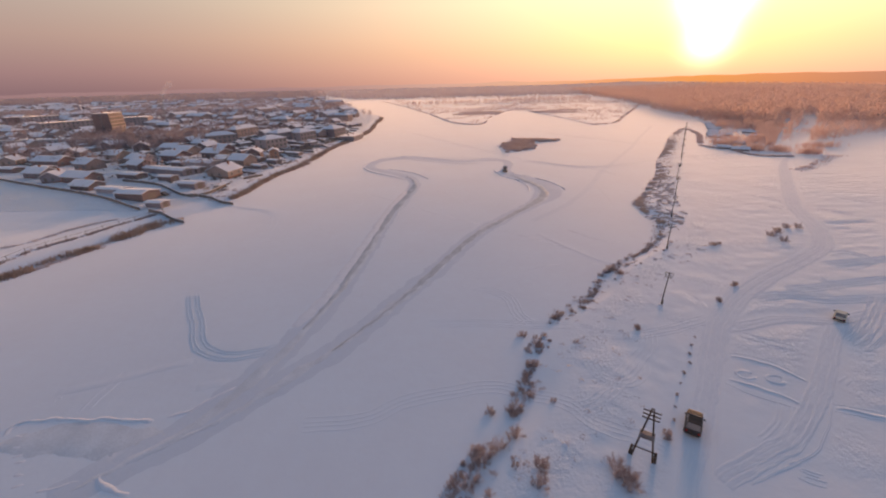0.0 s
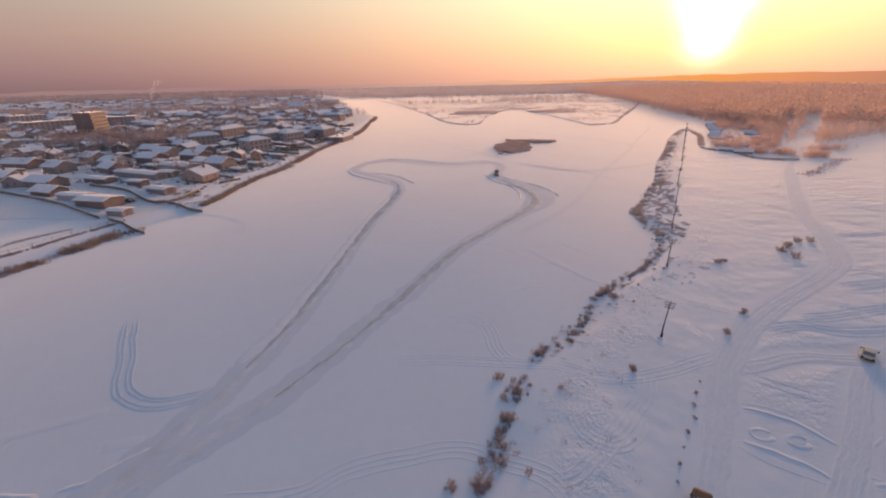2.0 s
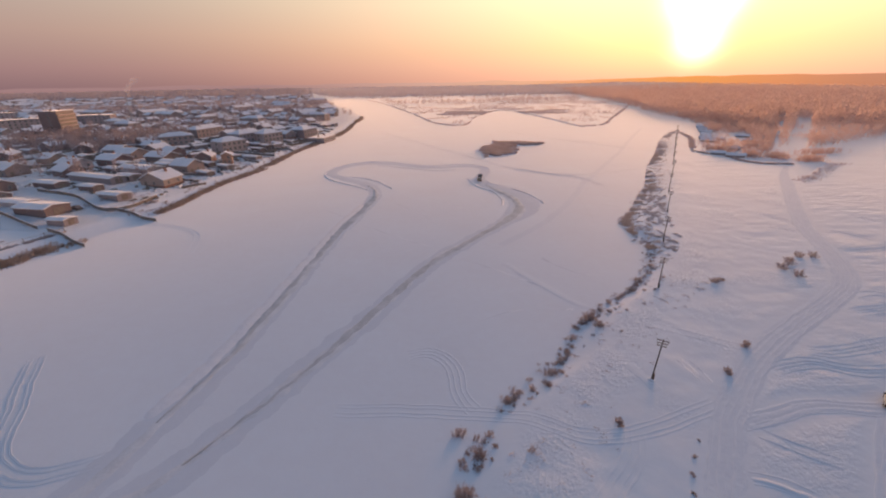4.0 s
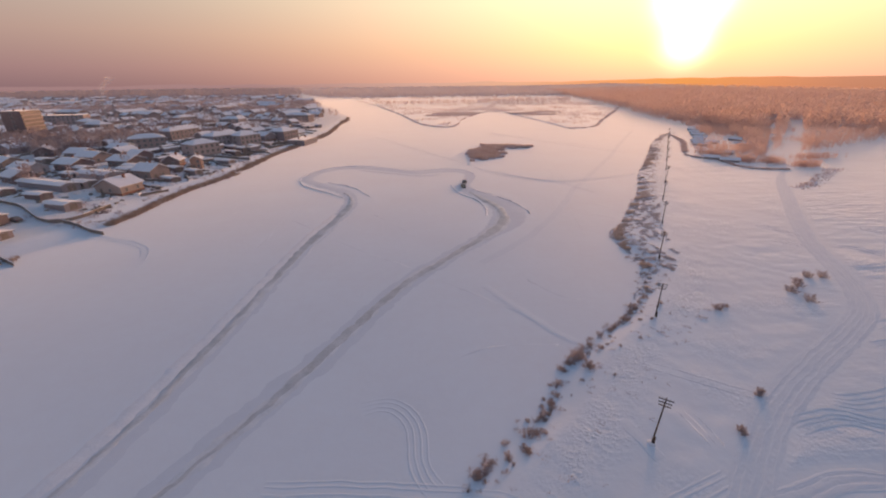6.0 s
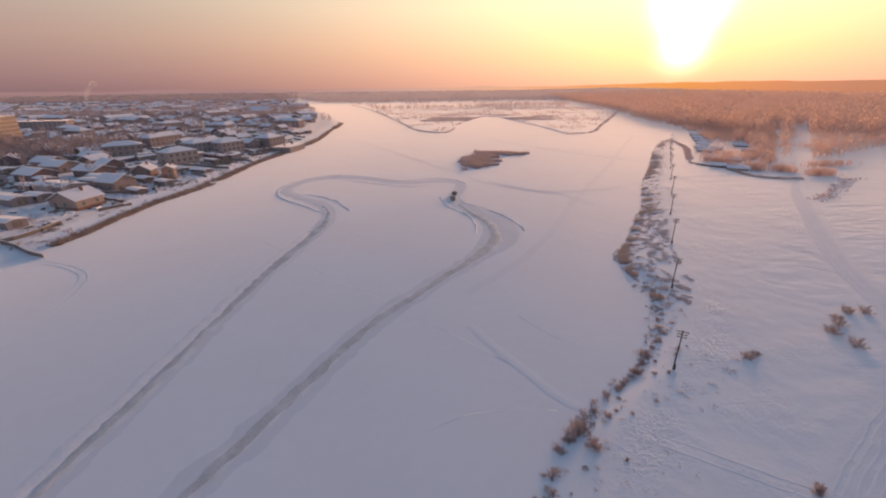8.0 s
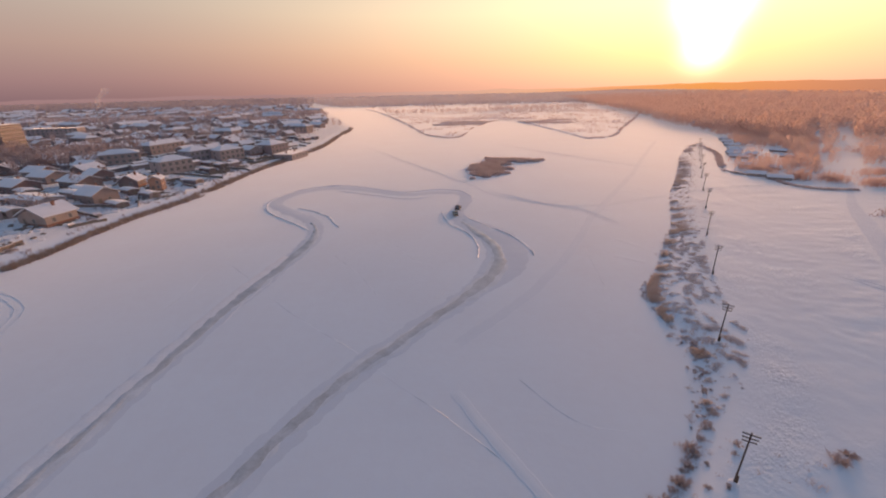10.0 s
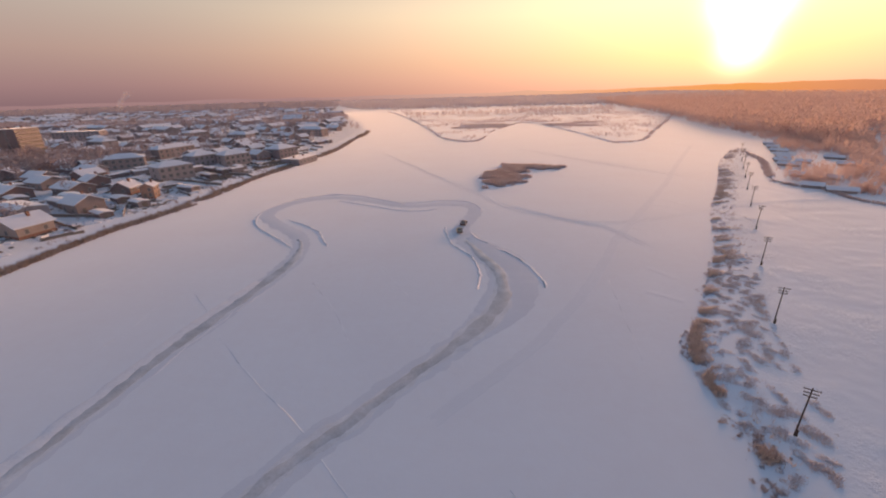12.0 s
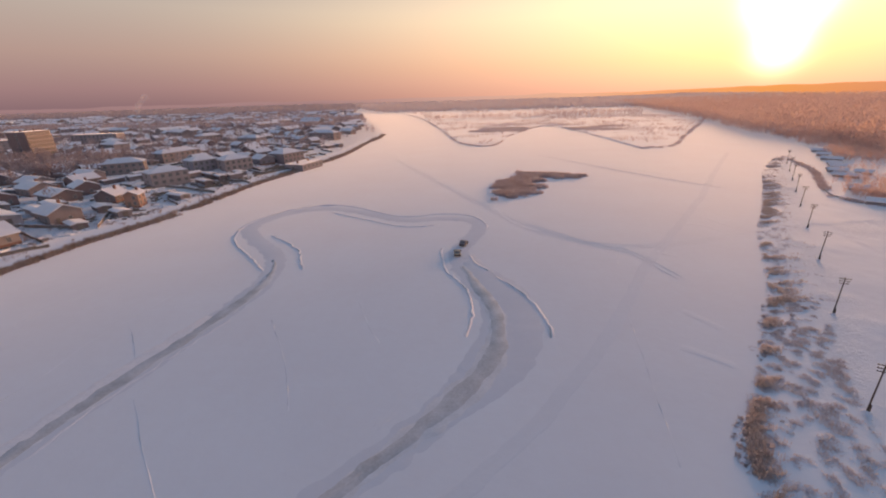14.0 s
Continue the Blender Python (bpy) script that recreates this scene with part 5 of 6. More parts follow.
def low_shed(w, l, h, wall, name="shed"):
    """A shed under a shallow off-centre ridge, battened along its long side."""
    h *= 0.72
    home = thing(name, WORDS[wall] + " shed under a low snow-laden roof", "shed", "sheds of the town")
    r, top = -w * 0.14, h + 0.11 * w
    part("wall", Shell().prism([(-w / 2, -0.4), (w / 2, -0.4), (w / 2, h), (r, top), (-w / 2, h + 0.15)], -l / 2, l / 2), WALLS[wall], home)
    e, b = w / 2 + 0.4, l / 2 + 0.35
    roof = part("roof", Shell().prism([(-e, h + 0.09), (r, top + 0.004), (e, h - 0.06), (e, h + 0.06), (r, top + 0.13), (-e, h + 0.21)], -b, b), M["roof"], home, "sheet roof")
    part("snow_cover", Shell().prism([(-e, h + 0.214), (r, top + 0.134), (e, h + 0.064), (e - 0.12, h + 0.3), (r + 0.4, top + 0.36), (r - 0.4, top + 0.36), (-e + 0.12, h + 0.45)], -b - 0.04, b + 0.04), M["roof_snow"], roof, "thick settled snow")
    part("door", Shell().box(w / 2 - 0.05, -0.5, 0, w / 2 + 0.07, 0.6, min(1.9, h - 0.1)), M["plank"], home, "plank door")
    part("door", Shell().box(-w * 0.2, -l / 2 - 0.07, 0, w * 0.22, -l / 2 + 0.05, min(1.9, h - 0.05)), M["plank"], home, "wide plank double door")
    if not FAR:
        for k in range(int(l / 1.8)):
            y = -l / 2 + 0.2 + k * 1.8
            if not -0.7 < y < 0.8:
                part("batten", Shell().box(w / 2 + 0.003, y, 0, w / 2 + 0.06, y + 0.14, h - 0.12), M["plank"], home)
        window_part(home, w / 2, l * 0.28, h * 0.45, 0.9, 0.6, "y", 1)
    return home


def snow_barn(w, l, wall):
    """A low barn whose deep snowy roof comes almost to the ground."""
    home = thing("barn", "low " + WORDS[wall] + " barn under a deep snowy roof", "barn", "barns of the compound")
    h, rise = 1.0, 0.7
    part("wall", Shell().prism([(-w / 2, -0.5), (w / 2, -0.5), (w / 2, h), (0, h + rise), (-w / 2, h)], -l / 2, l / 2), WALLS[wall], home)
    slab_roof(home, w, l, h, rise, 0.5, 0.3)
    part("door", Shell().box(-0.6, -l / 2 - 0.07, 0, 0.6, -l / 2 + 0.05, 1.8), M["plank"], home, "plank door")
    return home


def block(w, l, storeys, wall, bays, name="apartment_block", flat=True, balconies=False):
    """A plastered block, long along x, windows on every storey of both fronts."""
    h = storeys * FLOOR + 0.5
    home = thing(name, f"{storeys}-storey {WORDS[wall]} block with snow on its roof".replace("2-", "two-").replace("3-", "three-").replace("8-", "eight-").replace("7-", "seven-"), "apartment block", "blocks of the town")
    part("wall", Shell().box(-w / 2, -l / 2, -0.5, w / 2, l / 2, h), WALLS[wall], home)
    if flat:
        roof = part("roof", Shell().box(-w / 2 - 0.25, -l / 2 - 0.25, h, w / 2 + 0.25, l / 2 + 0.25, h + 0.35), M["roof"], home, "dark roof edge")
        part("snow_cover", Shell().box(-w / 2 - 0.1, -l / 2 - 0.1, h + 0.354, w / 2 + 0.1, l / 2 + 0.1, h + 0.6, inset=0.15), M["roof_snow"], roof, "level settled snow")
        for k in range(2):
            part("vent", Shell().box(-w * 0.3 + k * w * 0.5, -0.4, h + 0.35, -w * 0.3 + k * w * 0.5 + 0.8, 0.4, h + 1.7), M["chimney"], roof, "brick vent stack")
    else:
        a, b, rise = w / 2 + 0.4, l / 2 + 0.4, l * 0.2
        hip = [(-a, -b, h), (a, -b, h), (a, b, h), (-a, b, h), (-a + b, 0, h + rise), (a - b, 0, h + rise)]
        fs = [(0, 1, 5, 4), (1, 2, 5), (2, 3, 4, 5), (3, 0, 4), (3, 2, 1, 0)]
        roof = part("roof", Shell().add(hip, fs), M["roof"], home, "dark hipped roof")
        part("snow_cover", Shell().add([(x * 1.005, y * 1.005, z + (0.22 if k > 3 else 0.2)) for k, (x, y, z) in enumerate(hip)], fs), M["roof_snow"], roof, "smooth settled snow")
    for s in range(storeys):
        for k in range(bays):
            x = (k + 0.5) / bays * w - w / 2
            for sy in (-1, 1):
                window_part(home, x, sy * l / 2, s * FLOOR + 1.05, min(1.5, w / bays * 0.5), 1.45, "x", sy)
        if balconies:
            part("balcony", Shell().box(-w / 2 + 0.3, -l / 2 - 1.0, s * FLOOR + 0.3, w / 2 - 0.3, -l / 2 - 0.004, s * FLOOR + 1.0), WALLS["cream"], home, "pale concrete balcony front")
        for sx in (-1, 1):
            window_part(home, sx * w / 2, 0, s * FLOOR + 1.05, 1.3, 1.45, "y", sx)
    return home


TAKEN = []


def stand(ob, x, y, turn, reach=9.0):
    ob.matrix_basis = pose(x, y, ground_at(x, y), 0, 0, turn)
    TAKEN.append((x, y, reach))
    return ob


# houses along the shore, each by itself
for x, y, w, l, h, rise, wall, turn, storeys in (
    (-106.3, 168.3, 12, 10.5, 3.8, 3.4, "yellow", -12, 1), (-108, 190.4, 9.5, 11.5, 4.6, 3.0, "tan", 68, 1), (-133, 213, 10, 14, 3.6, 2.4, "brown", 70, 1), (-134.6, 225, 9, 10, 4.4, 2.6, "brick", 60, 1),
    (-112.4, 214.5, 8, 8, 3.4, 3.0, "brown", 10, 1), (-100.2, 211.8, 5, 6.5, 5.2, 1.6, "orange", 20, 2), (-151, 205, 10, 13, 4, 2.6, "brick", 70, 1), (-102.5, 306.5, 10, 11, 4.2, 2.6, "grey", 60, 1), (-181.3, 184.7, 9.5, 11, 4.2, 2.8, "tan", 70, 1), (-160, 154.6, 8, 16, 3.4, 2.4, "brown", 72, 1),
    (-189.6, 167.3, 8.5, 12, 3.2, 2.3, "grey", 76, 1), (-173.8, 157.3, 8, 8.5, 3.2, 2.6, "blue", 12, 1), (-211.4, 197.8, 9, 19, 3.6, 2.5, "brick", 78, 1), (-156.3, 224.1, 10, 13, 4, 2.6, "tan", 72, 1),
    (-162.6, 253.5, 9, 12, 4, 2.4, "grey", 80, 1), (-238.1, 202.7, 8, 9, 3.4, 2.6, "yellow", 15, 1), (-164.8, 198.1, 9, 15, 3.6, 2.4, "white", 66, 1), (-197.3, 245, 9, 10, 4, 2.8, "brown", 30, 1),
    (-189.8, 214.8, 9, 11, 3.5, 2.5, "yellow", 70, 1), (-224.6, 226.9, 9, 12, 3.6, 2.6, "brown", 20, 1), (-259.1, 195.5, 8, 10, 3.4, 2.6, "brown", 70, 1), (-147.5, 141.8, 7, 12, 2.2, 1.9, "brown", 72, 1)):
    stand(gable_house(w, l, h, rise, wall, storeys, rows=3 if l > 12 else 2), x, y, turn)
for x, y, w, l, h, wall, turn in (
    (-118.2, 128.3, 7.5, 12, 2.9, "brown", 78), (-106.2, 120.5, 4, 6, 2.2, "grey", 80), (-131.4, 134.3, 4.6, 12, 1.9, "white", 75), (-132.3, 169.1, 6, 26, 2.8, "grey", 68), (-137.8, 187.4, 5, 8, 2.4, "brown", 70),
    (-124.5, 184.4, 8, 18, 3.2, "white", 68), (-105.6, 203, 4, 7, 2.4, "brown", 60), (-96.2, 200.6, 4, 6.5, 2.3, "grey", 65), (-142.9, 160.1, 5, 12, 2.4, "brown", 72), (-109, 146, 5, 9, 2.4, "grey", 72),
    (-202.1, 182.6, 5, 9, 2.4, "brown", 75), (-177.6, 169.2, 5, 8, 2.2, "grey", 70), (-217.7, 181, 5, 12, 2.5, "brown", 75), (-123.4, 154.4, 4, 7, 2.2, "brown", 75), (-98.3, 186.5, 4, 7, 2.2, "brown", 62), (-93.9, 225.5, 4, 9, 2.2, "grey", 70)):
    stand(low_shed(w, l, h, wall), x, y, turn, 7)
for x, y, w, l, storeys, wall, bays, turn, flat in ((-115, 246, 15, 11, 2, "cream", 5, 58, False), (-107.4, 285.8, 15, 11, 2, "cream", 5, 60, False), (-121.5, 279.5, 14, 11, 2, "blue", 5, 62, False), (-93.5, 318, 16, 13, 2, "dark", 5, 70, False), (-160.8, 273.1, 18, 11, 2, "tan", 6, 35, False), (-76.7, 304.9, 20, 12, 1, "grey", 5, 80, True), (-305, 290.9, 52, 10, 1, "white", 12, 2, True)):
    stand(block(w, l, storeys, wall, bays, "apartment_block" if storeys > 1 else "warehouse", flat), x, y, turn, 13)
stand(block(19, 12, 7, "brown", 7, balconies=True), -277, 326, 98, 17)
for x, y, turn in ((-345, 440, 10), (-375, 395, 60)):
    stand(block(42, 12, 3, "cream", 11), x, y, turn, 24)

FAR.append(True)
# the rest of the town in loose streets, from a few patterns
patterns = [gable_house(9, 11, 3.6, 2.6, "brown"), gable_house(8.5, 10, 3.4, 2.7, "tan"), gable_house(9.5, 12, 4, 2.6, "grey"), gable_house(8, 9.5, 3.4, 2.5, "brick"), gable_house(9, 10, 3.6, 2.6, "yellow"),
            block(20, 11, 2, "cream", 6, flat=False), block(26, 11, 2, "tan", 7, flat=False), block(34, 12, 3, "white", 8), block(30, 12, 3, "brick", 8), low_shed(6, 13, 2.6, "tan")]
used, huts = set(), []


def free(x, y, reach):
    return all((x - a) ** 2 + (y - b) ** 2 > (reach + c) ** 2 * 0.8 for a, b, c in TAKEN)


def settle(x, y, turn, choice):
    k = rnd.choices(range(10), choice)[0]
    reach = (7, 7, 7, 6.5, 7, 11, 14, 18, 16, 9)[k]
    if not free(x, y, reach):
        return
    if k in used:
        stand(copy_thing(patterns[k], Matrix()), x, y, turn, reach)
    else:
        used.add(k)
        stand(patterns[k], x, y, turn, reach)


streets = [(x, y) for y in range(150, 480, 18) for x in range(-600, -96, 18)]
for x, y in streets:
    x, y = x + rnd.uniform(-5, 5), y + rnd.uniform(-5, 5)
    if x > float(LEFT_SHORE(y)) - 24 or y < 165 - 0.25 * (x + 110) or x < -0.95 * y - 60 or rnd.random() < (0.25 if y < 420 else 0.48):
        continue
    turn = 65 + rnd.choice((0, 90)) + rnd.uniform(-12, 12)
    settle(x, y, turn, (5, 4, 5, 1.4, 2.4, 0.6, 0.4, 0.2, 0.2, 5) if y < 300 and x > -260 else (3, 3, 3, 2, 2, 2.5, 1.6, 0.9, 0.8, 2))
barns = [snow_barn(3.8, 6, "cream"), snow_barn(3.4, 8, "tan"), snow_barn(3.6, 5, "orange")]
for k, (x, y) in enumerate(((157, 220), (160.5, 211.5), (175, 233), (167, 240), (206, 262), (193, 272), (186, 277), (181, 265), (199, 296), (194, 287), (208, 310), (215, 326), (224, 342), (216, 282))):
    stand(barns[k] if k < 3 else copy_thing(barns[k % 3], Matrix()), x, y, 54 + 14 * math.sin(k * 2.3), 6)
for _ in range(420):
    y = rnd.uniform(138, 400)
    x = float(LEFT_SHORE(y)) - rnd.uniform(16, 190)
    if y > 150 - 0.28 * (x + 90) and y > 165 - 0.3 * (x + 110) and free(x, y, 3.5) and len(huts) < 66:
        turn = 65 + rnd.choice((0, 90)) + rnd.uniform(-8, 8)
        hut = copy_thing(rnd.choice(huts[:3]), Matrix()) if len(huts) > 2 else low_shed(*((4, 6.5, 2.5, "grey"), (3.4, 9, 2.3, "brown"), (5, 8, 2.7, "tan"))[len(huts)])
        huts.append(stand(hut, x, y, turn, 3.5))
for k in range(10):
    if k not in used:
        stand(patterns[k], -330 - 24 * k, 500, 65)
# the far quarters of the town
body, snow_caps = Shell(), Shell()
for y in range(490, 1250, 24):
    for x in range(-1250, -96, 24):
        px, py = x + rnd.uniform(-8, 8), y + rnd.uniform(-8, 8)
        if px > float(LEFT_SHORE(py)) - 22 or px < -1.15 * py - 40 or rnd.random() < 0.3 + 0.00055 * (y - 490) or not free(px, py, 8):
            continue
        w, l, h, rise = rnd.choices(((8, 11, 3, 2), (9, 14, 3.2, 2.2), (11, 22, 5, 2.4), (12, 34, 6, 2.2), (8, 10, 3, 2.2)), (4, 4, 2, 1, 3))[0]
        m = pose(px, py, ground_at(px, py), 0, 0, 65 + rnd.choice((0, 90)) + rnd.uniform(-12, 12))
        for shell, sh in ((body, Shell().prism([(-w / 2, -0.5), (w / 2, -0.5), (w / 2, h), (0, h + rise), (-w / 2, h)], -l / 2, l / 2).box(w * 0.12, l * 0.1, h, w * 0.12 + 0.7, l * 0.1 + 0.7, h + rise + 1.0)),
                          (snow_caps, Shell().prism([(-w / 2 - 0.6, h - 0.3), (0, h + rise), (w / 2 + 0.6, h - 0.3), (w / 2 + 0.5, h), (0, h + rise + 0.35), (-w / 2 - 0.5, h)], -l / 2 - 0.6, l / 2 + 0.6))):
            shell.add([m @ Vector(v) for v in sh.v], sh.f)
quarter = tagged(new("far_houses", body.mesh("far_houses", WALLS["tan"])), "far quarters of small houses under snowy roofs", "houses", kind="stuff")
part("snow_cover", snow_caps, M["roof_snow"], quarter, "settled snow on many roofs")

# ---- yard clutter: snow heaps, firewood and planks beside the houses ----
def clutter(name, label, category, mat, n, seed, lo, hi, flat):
    r = np.random.default_rng(seed)
    y = r.uniform(128, 330, n)
    x = LEFT_SHORE(y) - 8 - np.abs(r.normal(0, 34, n))
    keep = (wobble(x, y, 9, seed) > 0.05) & (y > 140 - 0.28 * (x + 90))
    x, y = x[keep], y[keep]
    sh = Shell()
    for px, py, pz in on_ground(x, y):
        a, b, c = r.uniform(lo, hi), r.uniform(lo, hi) * 0.5, r.uniform(lo, hi) * flat
        sh.box(-a, -b, -0.1, a, b, c, Matrix.Translation((px, py, pz)) @ pose(0, 0, 0, r.uniform(-6, 6), r.uniform(-6, 6), r.uniform(0, 180)), inset=min(a, b) * 0.35)
    tagged(new(name, sh.mesh(name, mat)), label, category, kind="stuff")


clutter("wood_heaps", "dark firewood and planks lying in the yards", "firewood", M["plank"], 1700, 91, 0.3, 1.3, 0.45)
y = rg.uniform(128, 330, 2600)
x = LEFT_SHORE(y) - rg.uniform(2.5, 26, 2600)
keep = wobble(x, y, 4, 94) > 0.12
stuff("shore_grass", "dry grass and weeds sticking out of shore snow", "grass", M["twig"], on_ground(x[keep], y[keep]), rg.uniform(0.25, 0.9, keep.sum()), lean=0.4, width=0.07, count=9, seed=95, spread=0.35)
clutter("snow_heaps", "lumps of shovelled snow in the yards", "snow heap", M["roof_snow"], 1500, 92, 0.5, 2.2, 0.22)

# low plot fences between the yards
plots = Shell()
for _ in range(560):
    y = rnd.choice((rnd.uniform(140, 420), rnd.uniform(140, 290)))
    x = float(LEFT_SHORE(y)) - rnd.uniform(8, 150)
    if y < 158 - 0.28 * (x + 90) or not free(x, y, 2):
        continue
    a = radians(65 + rnd.choice((0, 90)) + rnd.uniform(-6, 6))
    for k in range(rnd.randint(2, 6)):
        px, py = x + math.cos(a) * 2.5 * k, y + math.sin(a) * 2.5 * k
        plots.box(-1.25, -0.05, -0.3, 1.25, 0.05, rnd.uniform(0.75, 1.05), Matrix.Translation((px, py, ground_at(px, py))) @ Matrix.Rotation(a + rnd.uniform(-0.05, 0.05), 4, "Z"))
tagged(new("plot_fences", plots.mesh("plot_fences", M["plank"])), "low weathered plank fences between the yards", "fence", kind="stuff")

# ---- plank fences ----


def fence(points, tall=1.05, label="dark plank fence with snow along its top"):
    run, _, _ = curve_through(points, 2.6)
    ob = thing("fence", label, "fence", "yard fences")
    for (x0, y0), (x1, y1) in zip(run[:-1], run[1:]):
        z0, z1 = ground_at(x0, y0), ground_at(x1, y1)
        n = Vector((y0 - y1, x1 - x0, 0)).normalized() * 0.035
        a, b = Vector((x0, y0, z0 - 0.2)), Vector((x1, y1, z1 - 0.2))
        t = Vector((0, 0, tall + rnd.uniform(-0.08, 0.08) + 0.2))
        faces = [(0, 1, 2, 3), (7, 6, 5, 4), (0, 4, 5, 1), (1, 5, 6, 2), (2, 6, 7, 3), (3, 7, 4, 0)]
        board = part("panel", Shell().add([a - n, b - n, b - n + t, a - n + t, a + n, b + n, b + n + t, a + n + t], faces), M["plank"], ob)
        n2, s = n * 2.4, Vector((0, 0, 0.12))
        part("snow_cap", Shell().add([a - n2 + t, b - n2 + t, b - n + t + s, a - n + t + s, a + n2 + t, b + n2 + t, b + n + t + s, a + n + t + s], faces), M["roof_snow"], board, "narrow cap of snow")
        part("post", Shell().box(x0 - 0.07, y0 - 0.07, z0 - 0.3, x0 + 0.07, y0 + 0.07, z0 + tall + 0.1), M["plank"], ob)
    return ob


for pts in (((-142.1, 153.1), (-121.7, 144.5), (-105, 133.4), (-98, 136), (-96.8, 149.5)), ((-98.8, 132.8), (-89.9, 129.2), (-83, 126.2)), ((-105.5, 114.5), (-96.5, 110.1), (-88.7, 105.6)), ((-210.5, 165.1), (-173.1, 146.5), (-141.9, 132.1), (-109.5, 115.9)), ((-127.9, 176.6), (-115.4, 181.2), (-99.1, 185.5)),
            ((-91.1, 186.5), (-100.6, 201.2), (-94.4, 206.3)), ((-86.3, 214.9), (-96, 221.9), (-101.7, 231.2)), ((-85.6, 235.9), (-101.4, 239.8), (-109.5, 239)), ((-168.4, 186.4), (-152.7, 180.9), (-142.3, 177.9)), ((-200.2, 201.8), (-183.8, 202.1), (-174.9, 209.2)), ((-83, 258.5), (-94.8, 260.2), (-100.5, 266.6)),
            HEDGE[:5]):
    fence(pts, 0.3 if pts[0][0] > 0 else 1.05)


def wire_fence(points):
    run, _, _ = curve_through(points, 4.0)
    ob = thing("wire_fence", "row of thin fence posts along a snowy field", "fence")
    for x, y in run:
        z = ground_at(x, y)
        part("post", Shell().tube((x, y, z - 0.3), (x + rnd.uniform(-0.08, 0.08), y, z + 1.5), 0.07, 0.05, 6), M["plank"], ob)
    for (x0, y0), (x1, y1) in zip(run[:-1], run[1:]):
        part("rail", Shell().tube((x0, y0, ground_at(x0, y0) + 1.2), (x1, y1, ground_at(x1, y1) + 1.2), 0.035, 0.035, 4), M["plank"], ob)
    return ob


wire_fence(FENCE_LINE)

# ---- vehicles ----
M["tyre"] = material("tyre_rubber", (0.03, 0.03, 0.03), 0.9, 0.2, tint=(0.25, 0.25, 0.26), scale=3, amount=0.7)
M["rim"] = material("wheel_rim", (0.4, 0.4, 0.42), 0.4, 0.5, 0.6)
M["lamp_glass"] = material("headlight_glass", (0.7, 0.7, 0.68), 0.15, 0.6)
M["tail_lamp"] = material("tail_lamp_red", (0.35, 0.03, 0.02), 0.25, 0.5)
M["rubber"] = material("black_trim", (0.03, 0.03, 0.032), 0.6, 0.3, tint=(0.1, 0.1, 0.1), scale=4)
PAINT = {k: material("paint_" + k, c, 0.5, 0.35, tint=tuple(v * 0.8 + 0.05 for v in c), scale=0.8, amount=0.5) for k, c in (("dark", (0.045, 0.04, 0.038)), ("pale", (0.62, 0.58, 0.47)), ("sand", (0.42, 0.36, 0.26)), ("grey", (0.16, 0.15, 0.15)))}


PAINT["dark"].node_tree.nodes["Principled BSDF"].inputs["Specular IOR Level"].default_value = 0.12


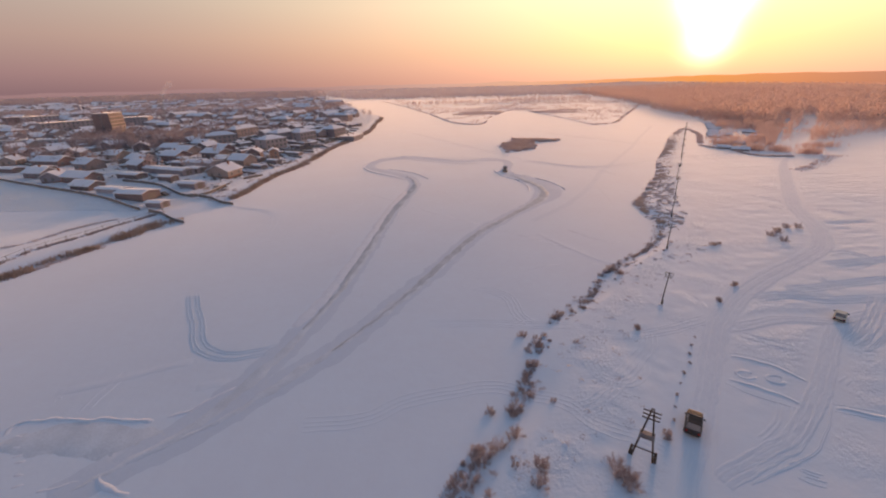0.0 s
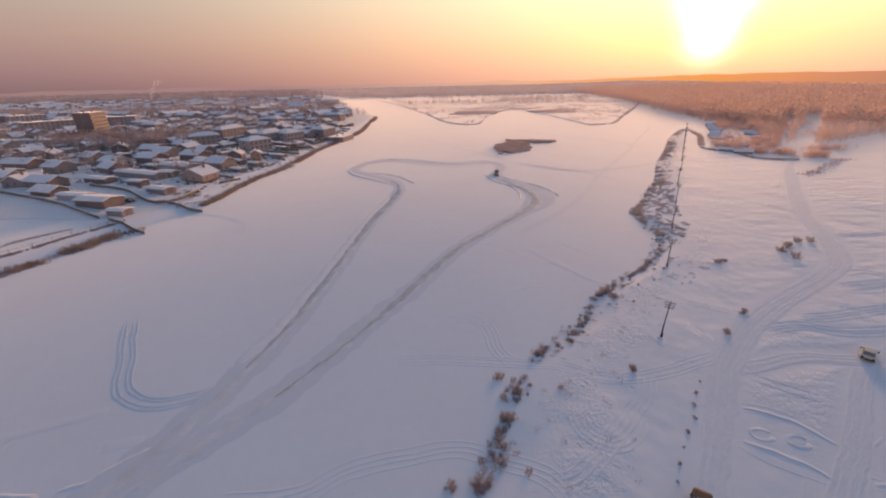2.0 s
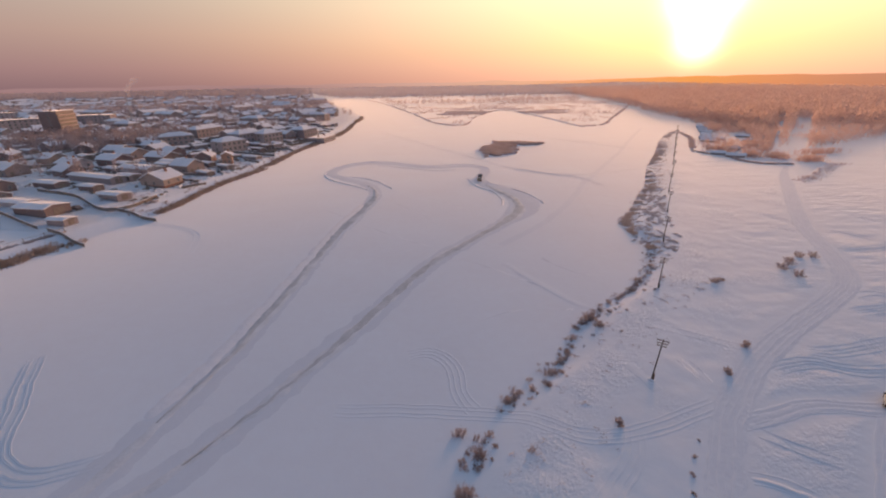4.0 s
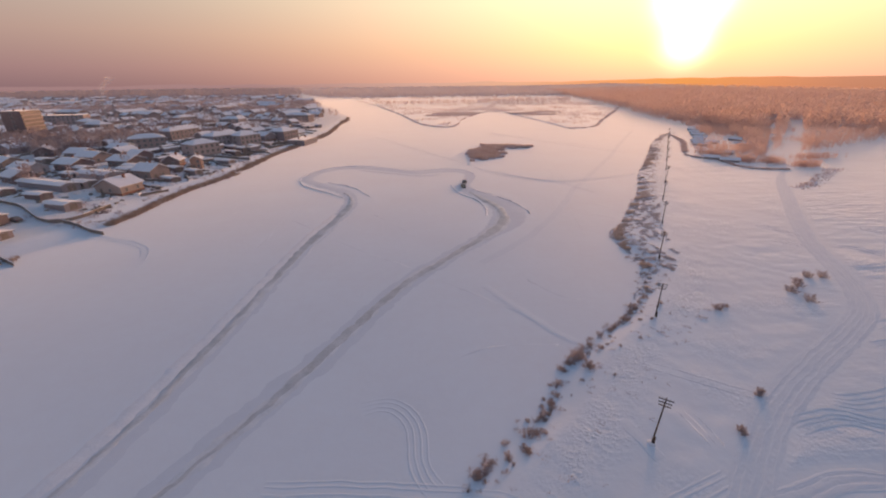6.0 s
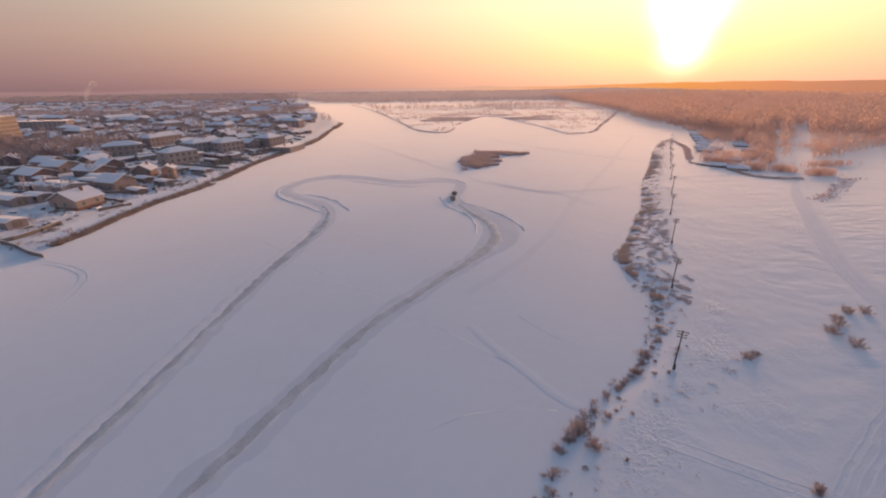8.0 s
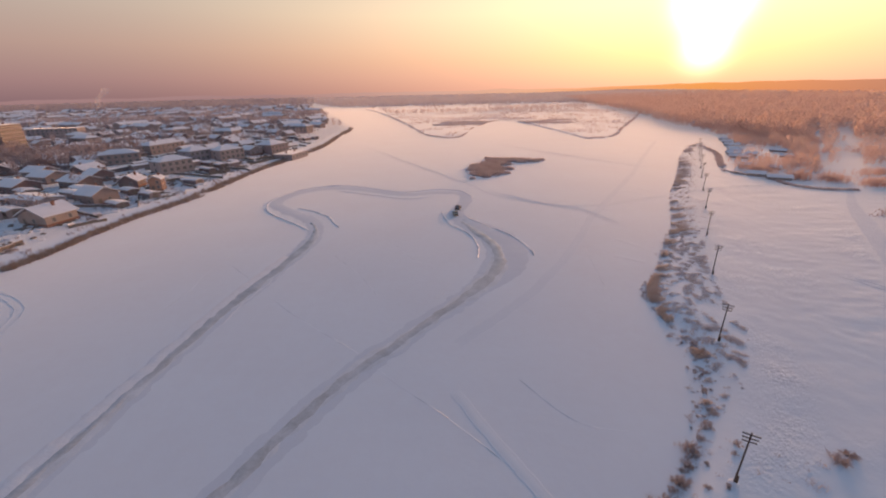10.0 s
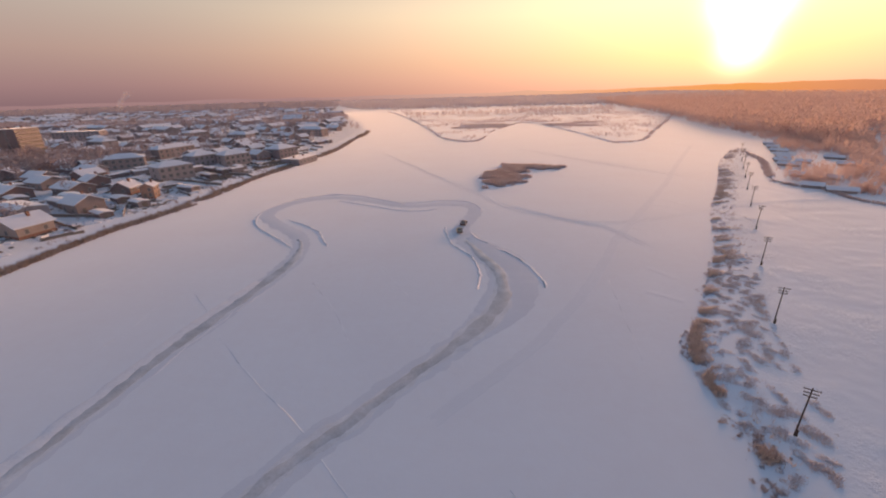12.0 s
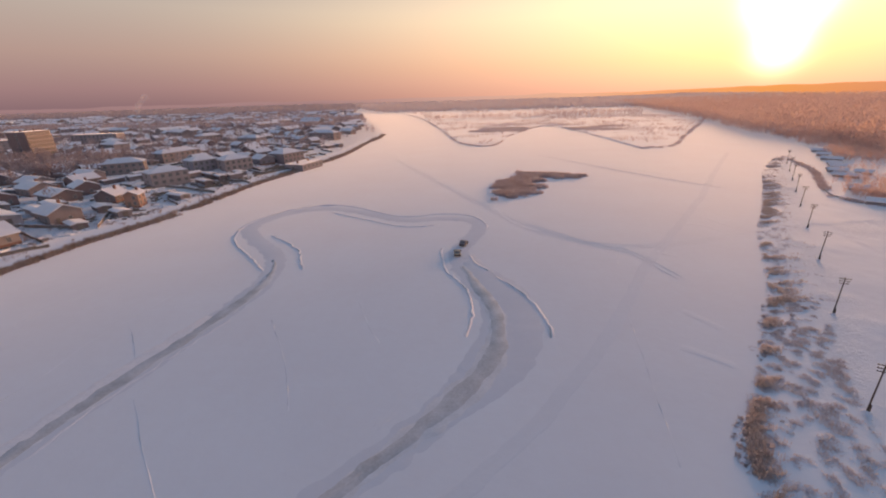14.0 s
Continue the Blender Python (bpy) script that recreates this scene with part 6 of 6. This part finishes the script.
def car(name, label, paint, length, width, tall, sill, boot, rack=False):
    """A car facing +y. boot: how far back the cabin reaches, as a share of the length."""
    ob = thing(name, label, "car")
    L, W = length / 2, width / 2
    waist = sill + (tall - sill) * 0.48
    hull = Shell()
    stations = ((-L, 0.86, sill + 0.1, waist - 0.08), (-L + 0.15, 0.96, sill, waist), (-L * 0.5, 1, sill - 0.05, waist + 0.02), (L * 0.25, 1, sill - 0.05, waist), (L * 0.8, 0.96, sill, waist - 0.1), (L - 0.06, 0.88, sill + 0.06, waist - 0.22), (L, 0.8, sill + 0.12, waist - 0.3))
    ring = lambda y, s, lo, hi: [(-W * s, y, lo), (-W * s * 1.02, y, (lo + hi) / 2), (-W * s * 0.95, y, hi - 0.03), (-W * s * 0.8, y, hi), (W * s * 0.8, y, hi), (W * s * 0.95, y, hi - 0.03), (W * s * 1.02, y, (lo + hi) / 2), (W * s, y, lo)]
    vs = [p for st in stations for p in ring(*st)]
    fs = [(8 * k + j, 8 * k + (j + 1) % 8, 8 * k + 8 + (j + 1) % 8, 8 * k + 8 + j) for k in range(len(stations) - 1) for j in range(8)]
    hull.add(vs, fs + [tuple(range(8)), tuple(range(8 * len(stations) - 8, 8 * len(stations)))[::-1]])
    body = part("body", hull, PAINT[paint], ob, smooth=False)
    back, front = -L + length * boot, L * 0.3
    cab = [(-W * 0.9, back, waist - 0.02), (W * 0.9, back, waist - 0.02), (W * 0.9, front, waist - 0.02), (-W * 0.9, front, waist - 0.02), (-W * 0.74, back + 0.28, tall - 0.08), (W * 0.74, back + 0.28, tall - 0.08), (W * 0.74, front - 0.65, tall - 0.08), (-W * 0.74, front - 0.65, tall - 0.08)]
    box_faces = [(3, 2, 1, 0), (4, 5, 6, 7), (0, 1, 5, 4), (1, 2, 6, 5), (2, 3, 7, 6), (3, 0, 4, 7)]
    part("cabin_glass", Shell().add(cab, box_faces), M["glass"], ob, "dark glass round the cabin")
    part("roof", Shell().box(-W * 0.77, back + 0.22, tall - 0.085, W * 0.77, front - 0.58, tall, inset=0.06), PAINT[paint], ob)
    for sx in (-1, 1):
        for y0, y1 in ((back + 0.02, back + 0.3), (front, front - 0.65), ((back + front) / 2 - 0.15, (back + front) / 2 - 0.15)):
            part("pillar", Shell().tube((sx * W * 0.9, y0, waist - 0.02), (sx * W * 0.745, y1 if y1 != y0 else y0, tall - 0.05), 0.05, 0.05, 5), PAINT[paint], body)
        part("headlight", Shell().box(sx * W * 0.62 - 0.17, L - 0.12, waist - 0.5, sx * W * 0.62 + 0.17, L + 0.02, waist - 0.32), M["lamp_glass"], body, "clear headlight")
        part("tail_light", Shell().box(sx * W * 0.72 - 0.12, -L - 0.02, waist - 0.4, sx * W * 0.72 + 0.12, -L + 0.1, waist - 0.18), M["tail_lamp"], body, "red tail light")
        part("mirror", Shell().box(sx * (W + 0.1) - 0.1, front - 0.25, waist + 0.02, sx * (W + 0.1) + 0.1, front - 0.13, waist + 0.17), M["rubber"], body, "black side mirror")
        for y in (-L * 0.62, L * 0.62):
            wheel = part("wheel", Shell().tube((sx * (W - 0.2), y, 0.33), (sx * (W + 0.01), y, 0.33), 0.33, 0.33, 16), M["tyre"], ob, "snowy black tyre")
            part("rim", Shell().tube((sx * (W - 0.02), y, 0.33), (sx * (W + 0.03), y, 0.33), 0.2, 0.17, 12), M["rim"], wheel, "metal rim")
    part("front_bumper", Shell().box(-W * 0.85, L - 0.1, sill, W * 0.85, L + 0.08, sill + 0.2), M["rubber"], body)
    part("rear_bumper", Shell().box(-W * 0.88, -L - 0.08, sill, W * 0.88, -L + 0.1, sill + 0.2), M["rubber"], body)
    if rack:
        part("roof_rack", Shell().box(-W * 0.75, front - 0.85, tall + 0.03, W * 0.75, front - 0.79, tall + 0.08), M["rack_steel"], ob, "thin pale bar across the roof")
        for k in range(3):
            part("rack_bar", Shell().box(-W * 0.72, back + 0.35 + k * 0.6, tall + 0.02, W * 0.72, back + 0.41 + k * 0.6, tall + 0.07), M["rubber"], ob)
    return ob


def park(ob, x, y, turn):
    ob.matrix_basis = pose(x, y, ground_at(x, y) + 0.05, 0, 0, turn)


park(car("off_road_car", "dark boxy off-road car with a pale roof bar", "dark", 3.9, 1.75, 1.85, 0.42, 0.03, True), 23.3, 20.95, -35)
park(car("estate_car", "pale cream estate car parked on rutted snow", "pale", 3.4, 1.6, 1.5, 0.33, 0.05), 61.5, 43.3, -48)
park(car("saloon_car", "grey saloon car parked in yard snow", "grey", 4.2, 1.72, 1.45, 0.33, 0.16), -112, 132.5, 75)
park(car("rally_car", "sand-coloured saloon car on the ice lane", "sand", 3.7, 1.6, 1.36, 0.33, 0.16), 23.2, 172.5, 5)
park(car("rally_car", "dark grey saloon car following on ice", "grey", 3.7, 1.6, 1.36, 0.33, 0.16), 24.4, 179.5, -14)
